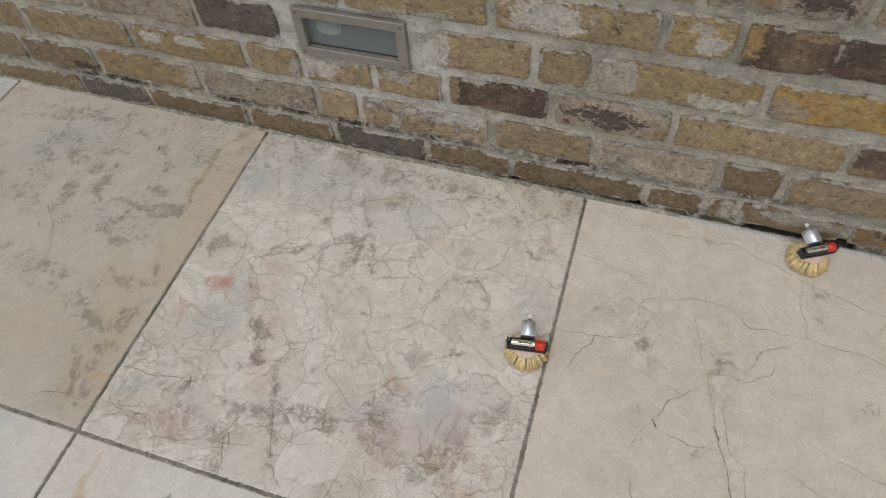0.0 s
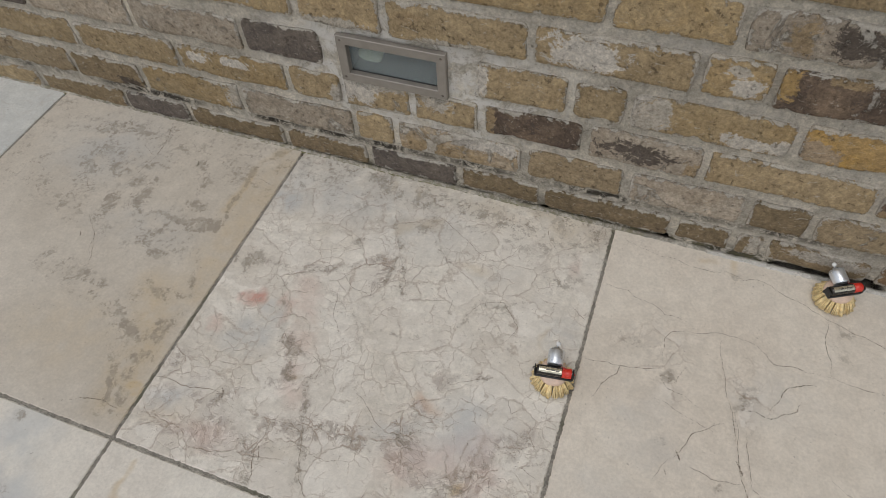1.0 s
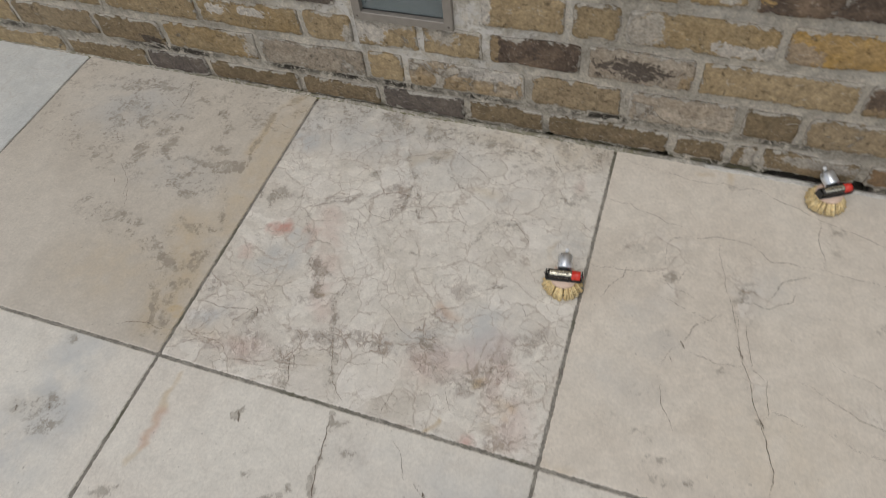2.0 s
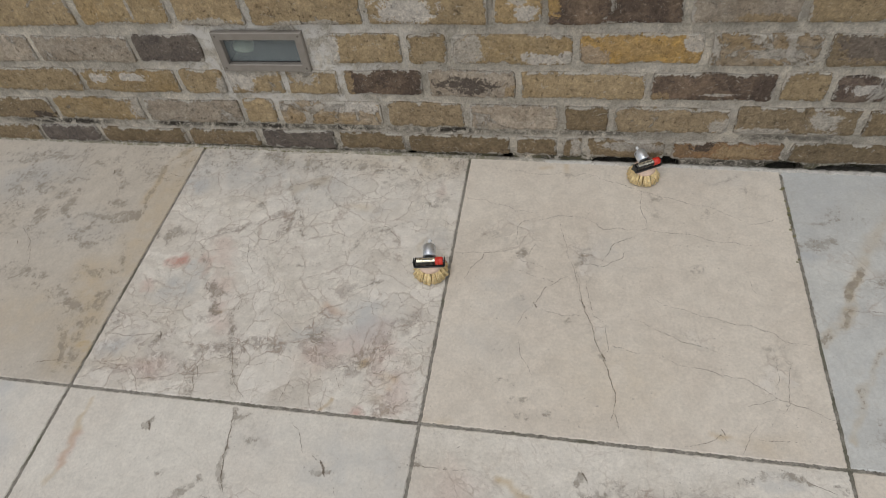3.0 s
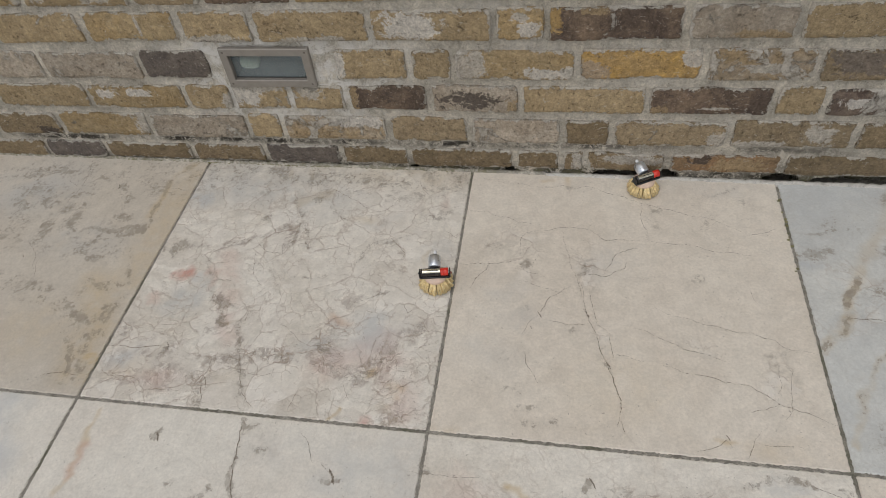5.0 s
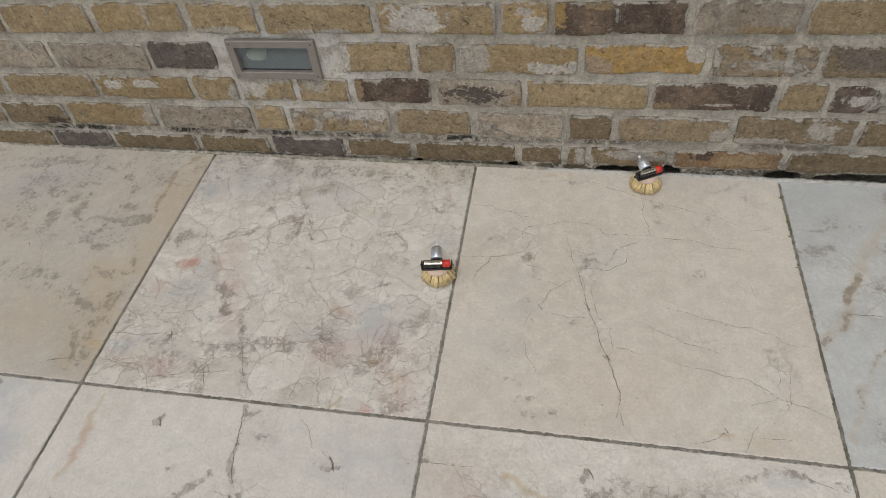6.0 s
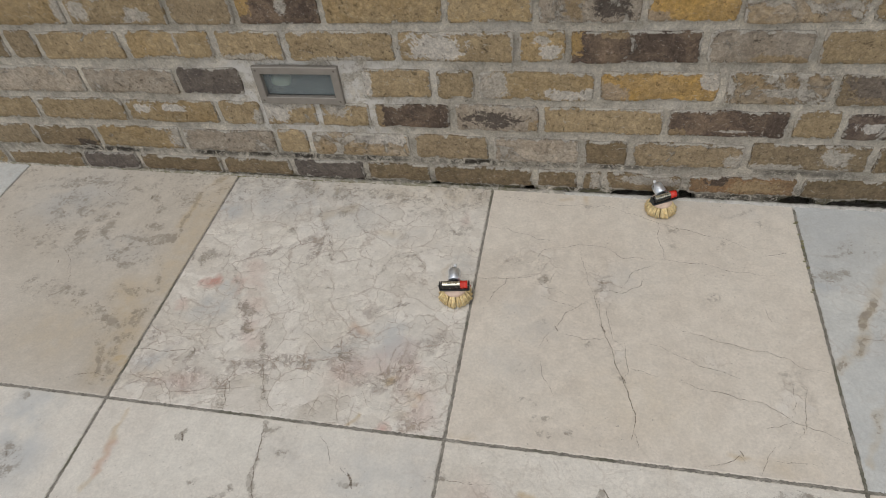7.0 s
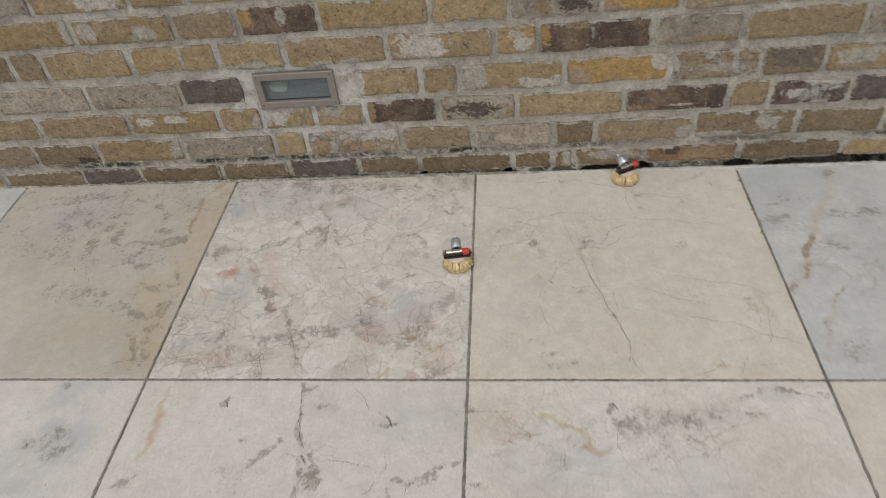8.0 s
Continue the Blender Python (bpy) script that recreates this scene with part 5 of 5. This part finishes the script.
def moss_clumps():
    """Small cushions of moss along the foot of the wall and here and there in the joints."""
    rng, verts, faces = random.Random(21), [], []
    spots = [(rng.uniform(-0.62, -0.03), -0.0042 + rng.gauss(0, 0.0009)) for _ in range(200)]
    spots += [(rng.uniform(-1.2, 0.9), -0.004 + rng.gauss(0, 0.0008)) for _ in range(110)]
    spots += [(0.6 + rng.gauss(0, 0.002), -abs(rng.gauss(0.12, 0.06))) for _ in range(14)]
    for x, y in spots:
        r, h, base = rng.uniform(0.001, 0.0026), rng.uniform(0.0002, 0.0011), len(verts)
        low = -0.003
        for ring, (f, z) in enumerate(((1.0, low), (0.9, h * 0.4), (0.45, h))):
            for k in range(6):
                a = k * 1.0472 + rng.uniform(-0.3, 0.3)
                rr = r * f * rng.uniform(0.7, 1.3)
                verts.append((x + 1.6 * rr * math.cos(a), y + rr * math.sin(a), z))
        for ring in range(2):
            for k in range(6):
                j = (k + 1) % 6
                faces.append((base + ring * 6 + k, base + ring * 6 + j, base + ring * 6 + 6 + j, base + ring * 6 + 6 + k))
        faces.append([base + 12 + k for k in range(6)])
    return mesh_from("moss", verts, faces, MOSS)


tagged(new("moss", moss_clumps()), "olive moss in the joint at the foot of the wall", "moss", kind="stuff")

# ---- recessed brick light ----
FRAME_PAINT = simple("weathered_grey_metal", (0.27, 0.245, 0.215), 0.5, 0.35, 0.10, 60.0)
SCREW = simple("screw_steel", (0.16, 0.14, 0.12), 0.4, 0.9)
HOUSING = simple("lamp_housing", (0.22, 0.25, 0.255), 0.5, 0.2)
BULB = simple("frosted_bulb", (0.70, 0.72, 0.57), 0.35)
SEAL = simple("black_seal", (0.02, 0.02, 0.02), 0.7)


def frosted_glass():
    g = Graph("frosted_glass")
    p = g.place()
    blot = g.noise(p, 35.0, 4.0, 0.6)
    g.put(g.bsdf.inputs["Transmission Weight"], 0.85)
    g.put(g.bsdf.inputs["IOR"], 1.3)
    return g.finish(g.mix(g.span(blot, 0.3, 0.7), (0.62, 0.68, 0.68), (0.66, 0.72, 0.72)), g.span(blot, 0.3, 0.7, 0.15, 0.18), blot, 0.0002, 0.0, 0.5, 0.2)


def frame_bar(length, width, thick):
    """One mitred bar of the face frame, its outer edge along z=0."""
    bm = bmesh.new()
    l = length / 2
    ring = []
    for y, grow in ((0.006, 0.0), (-thick + 0.001, 0.0), (-thick, 0.001)):
        a = grow
        ring.append([bm.verts.new(v) for v in ((-l + a, y, a), (l - a, y, a), (l - width + a, y, width - a), (-l + width - a, y, width - a))])
    for p, q in zip(ring, ring[1:]):
        for k in range(4):
            bm.faces.new((p[k], p[(k + 1) % 4], q[(k + 1) % 4], q[k]))
    bm.faces.new(ring[0][::-1])
    bm.faces.new(ring[-1])
    return bm


def brick_light():
    ob = tagged(new("wall_light"), "unlit recessed brick light, weathered metal frame with frosted glass", "wall light")
    ob.matrix_basis = Matrix.Rotation(-FALL, 4, "Y") @ pose(LAMP_X, 0, LAMP_Z)
    w, h, bar = LAMP_W, LAMP_H, 0.0155
    for name_pose, length in ((pose(0, -0.002, -h / 2), w), (pose(0, -0.002, h / 2, 0, 180, 0), w), (pose(-w / 2, -0.002, 0, 0, 90, 0), h), (pose(w / 2, -0.002, 0, 0, -90, 0), h)):
        part("frame", mesh_of("frame", frame_bar(length, bar, 0.005), FRAME_PAINT, False), ob, name_pose)
    for sx in (-1, 1):
        for sz in (-1, 1):
            part("screw", mesh_of("screw", lathe([(0.0022, 0), (0.0022, 0.0006), (0.0012, 0.0011)], 10), SCREW), ob, pose(sx * (w / 2 - 0.0075), -0.0066, sz * (h / 2 - 0.0075), 90, 0, 0))
    pane = part("pane", mesh_of("pane", rounded_box((w - 2 * bar + 0.004, 0.004, h - 2 * bar + 0.004), 0.0006, 1), frosted_glass(), False), ob, pose(0, 0.006, 0), "frosted bluish glass pane")
    pane.visible_shadow = False
    bm = bmesh.new()
    a, b = w / 2 - 0.012, h / 2 - 0.012
    near = [bm.verts.new((x, 0.010, z)) for x, z in ((-a, -b), (a, -b), (a, b), (-a, b))]
    far = [bm.verts.new((x, 0.07, z)) for x, z in ((-a, -b), (a, -b), (a, b), (-a, b))]
    for k in range(4):
        bm.faces.new((near[k], near[(k + 1) % 4], far[(k + 1) % 4], far[k]))
    bm.faces.new(far)
    part("housing", mesh_of("housing", bm, HOUSING, False), ob)
    part("bulb", mesh_of("bulb", lathe([(0.004, -0.021), (0.009, -0.018), (0.0125, -0.010), (0.0128, 0.008), (0.0105, 0.016), (0.004, 0.019)], 20), BULB), ob, pose(-0.046, 0.023, -0.003, 0, 90, 0), "pale frosted bulb")
    bm = rounded_box((w - 2 * bar, 0.0012, 0.002), 0.0004, 1)
    part("seal", mesh_of("seal", bm, SEAL, False), ob, pose(0, 0.0032, -h / 2 + bar + 0.001))
    return ob


brick_light()

# ---- brush robots ----
BRISTLE = simple("natural_bristle", (0.86, 0.69, 0.38), 0.7, 0.0, 0.22, 260.0, 0.3)
PALE_WOOD = simple("pale_wood", (0.70, 0.52, 0.41), 0.6, 0.0, 0.14, 70.0)
SLEEVE = simple("black_battery_sleeve", (0.035, 0.032, 0.028), 0.22, 0.3, 0.2, 60.0)
GOLD = simple("silver_gold_sleeve", (0.62, 0.58, 0.46), 0.22, 0.75, 0.15, 60.0)
RED = simple("red_sleeve", (0.62, 0.035, 0.02), 0.28)
DARK_INK = simple("dark_ink", (0.06, 0.055, 0.05), 0.4)
STEEL = simple("motor_steel", (0.72, 0.75, 0.79), 0.34, 0.9, 0.12, 120.0)
BLACK_PLASTIC = simple("black_plastic", (0.018, 0.018, 0.018), 0.4)
CLEAR = simple("milky_glue", (0.72, 0.72, 0.72), 0.25)
RED_WIRE = simple("red_wire", (0.35, 0.025, 0.02), 0.4)
BLACK_WIRE = simple("black_wire", (0.015, 0.015, 0.015), 0.4)


def tuft_mesh(rng):
    """A bundle of bristles, bound at the top and splayed at the foot."""
    bm = bmesh.new()
    strands = 24
    for k in range(strands):
        a, f = rng.uniform(0, 6.283), math.sqrt(rng.random())
        top = Vector((0.0016 * f * math.cos(a), 0.0016 * f * math.sin(a), 0.0))
        foot = Vector((0.0047 * f * math.cos(a), 0.0045 * f * math.sin(a), -0.0225 + rng.uniform(-0.0005, 0.0015)))
        rings = []
        for p, r in ((top, 0.0008), ((top + foot) / 2, 0.0010), (foot, 0.0009)):
            rings.append([bm.verts.new(p + Vector((r * math.cos(2.0944 * j + a), r * math.sin(2.0944 * j + a), 0))) for j in range(3)])
        for p, q in zip(rings, rings[1:]):
            for j in range(3):
                bm.faces.new((p[j], p[(j + 1) % 3], q[(j + 1) % 3], q[j]))
        bm.faces.new(rings[-1])
    return mesh_of("tuft", bm, BRISTLE)


def brush_robot():
    """A round brush head that carries a battery in a clip, and across it a small motor."""
    rng = random.Random(4)
    ob = tagged(new("brush_robot"), "toy robot: round bristle brush with battery and silver motor", "toy robot", group="brush robots on the patio")
    part("brush_head", mesh_of("brush_head", lathe([(0.012, 0.0185), (0.0185, 0.019), (0.0205, 0.0215), (0.0208, 0.0255), (0.0190, 0.0290), (0.012, 0.0302), (0.004, 0.0305)], 32), PALE_WOOD), ob, None, "pale wooden disc")
    tufts = [tuft_mesh(rng) for _ in range(4)]
    for ring, (radius, count, splay) in enumerate(((0.0178, 19, 29), (0.0110, 11, 14))):
        for k in range(count):
            a = 360.0 * k / count + rng.uniform(-3, 3)
            m = Matrix.Rotation(radians(a), 4, "Z") @ Matrix.Translation((radius, 0, 0.0225)) @ Matrix.Rotation(radians(-splay + rng.uniform(-3, 3)), 4, "Y")
            part("tuft", tufts[k % 4], ob, m, "pale yellow bristle tuft")
    holder = part("battery_clip", mesh_of("battery_clip", rounded_box((0.053, 0.0130, 0.0036), 0.0012), BLACK_PLASTIC), ob, pose(0, -0.0070, 0.0320), "black plastic battery clip")
    for s in (-1, 1):
        part("clip_end", mesh_of("clip_end", rounded_box((0.0020, 0.0125, 0.0125), 0.0008), BLACK_PLASTIC), holder, pose(s * 0.0268, 0, 0.0065))
    cell = part("battery", mesh_of("battery", lathe([(0.0062, -0.0245), (0.0070, -0.0240), (0.0071, -0.0100), (0.0071, 0.0110)], 28), SLEEVE), ob, pose(0, -0.0070, 0.0410, 0, 90, 0), "black and gold battery with a red end")
    part("red_end", mesh_of("red_end", lathe([(0.00712, 0.0110), (0.00712, 0.0235), (0.0066, 0.0242), (0.003, 0.0243)], 28), RED), cell)
    part("terminal", mesh_of("terminal", lathe([(0.0027, 0.0240), (0.0027, 0.0255), (0.0020, 0.0258)], 16), STEEL), cell)
    bm = bmesh.new()
    for r, z0, z1, a0, a1 in ((0.00716, -0.0215, 0.0105, 2.9, 4.05),):
        rings = [[bm.verts.new((r * math.cos(a0 + (a1 - a0) * k / 8), r * math.sin(a0 + (a1 - a0) * k / 8), z)) for k in range(9)] for z in (z0, z1)]
        for k in range(8):
            bm.faces.new((rings[0][k], rings[0][k + 1], rings[1][k + 1], rings[1][k]))
    part("gold_panel", mesh_of("gold_panel", bm, GOLD), cell)
    for z0, z1, a0 in ((-0.012, -0.0065, 3.35), (-0.0055, 0.001, 3.3), (0.002, 0.0062, 3.4)):
        bm = bmesh.new()
        rings = [[bm.verts.new((0.00722 * math.cos(a0 + 0.25 * k / 4), 0.00722 * math.sin(a0 + 0.25 * k / 4), z)) for k in range(5)] for z in (z0, z1)]
        for k in range(4):
            bm.faces.new((rings[0][k], rings[0][k + 1], rings[1][k + 1], rings[1][k]))
        part("label_bar", mesh_of("label_bar", bm, DARK_INK), cell)
    motor = part("motor", mesh_of("motor", lathe([(0.0080, -0.0125), (0.0108, -0.0118), (0.0113, -0.0105), (0.0113, 0.0080), (0.0103, 0.0108), (0.0068, 0.0118), (0.0042, 0.0120), (0.0042, 0.0142), (0.0032, 0.0146)], 28), STEEL), ob, pose(0, 0.0150, 0.0425, -78, 0, 0), "silver motor can")
    part("shaft", mesh_of("shaft", lathe([(0.0011, 0.014), (0.0011, 0.0225), (0.0008, 0.023)], 10), STEEL), motor)
    part("glue_weight", mesh_of("glue_weight", lathe([(0.0016, 0.0170), (0.0030, 0.0182), (0.0032, 0.0215), (0.0018, 0.0230)], 12), CLEAR), motor, pose(0.0012, 0, 0), "milky blob of glue")
    part("end_cap", mesh_of("end_cap", lathe([(0.0050, -0.0152), (0.0082, -0.0146), (0.0084, -0.0124)], 24), BLACK_PLASTIC), motor)
    for side, ink, lift in ((1, RED_WIRE, 0.006), (-1, BLACK_WIRE, 0.003)):
        pts = []
        for k in range(13):
            f = k / 12
            pts.append((side * (0.004 + 0.026 * math.sin(3.1416 * f * 0.85)), 0.003 - 0.009 * f, 0.038 + lift * math.sin(3.1416 * f) * math.cos(5 * f) - 0.003 * f))
        part("wire", mesh_of("wire", tube(pts, 0.0007), ink), ob)
    ob.matrix_basis = pose(0, 0, 0)
    return ob


robot = brush_robot()
robot.matrix_basis = pose(-0.030, -0.312, 0.0015, 0, 0, 8)
other = copy_thing(robot, pose(0.345, -0.040, 0.0015, 0, 0, 28))
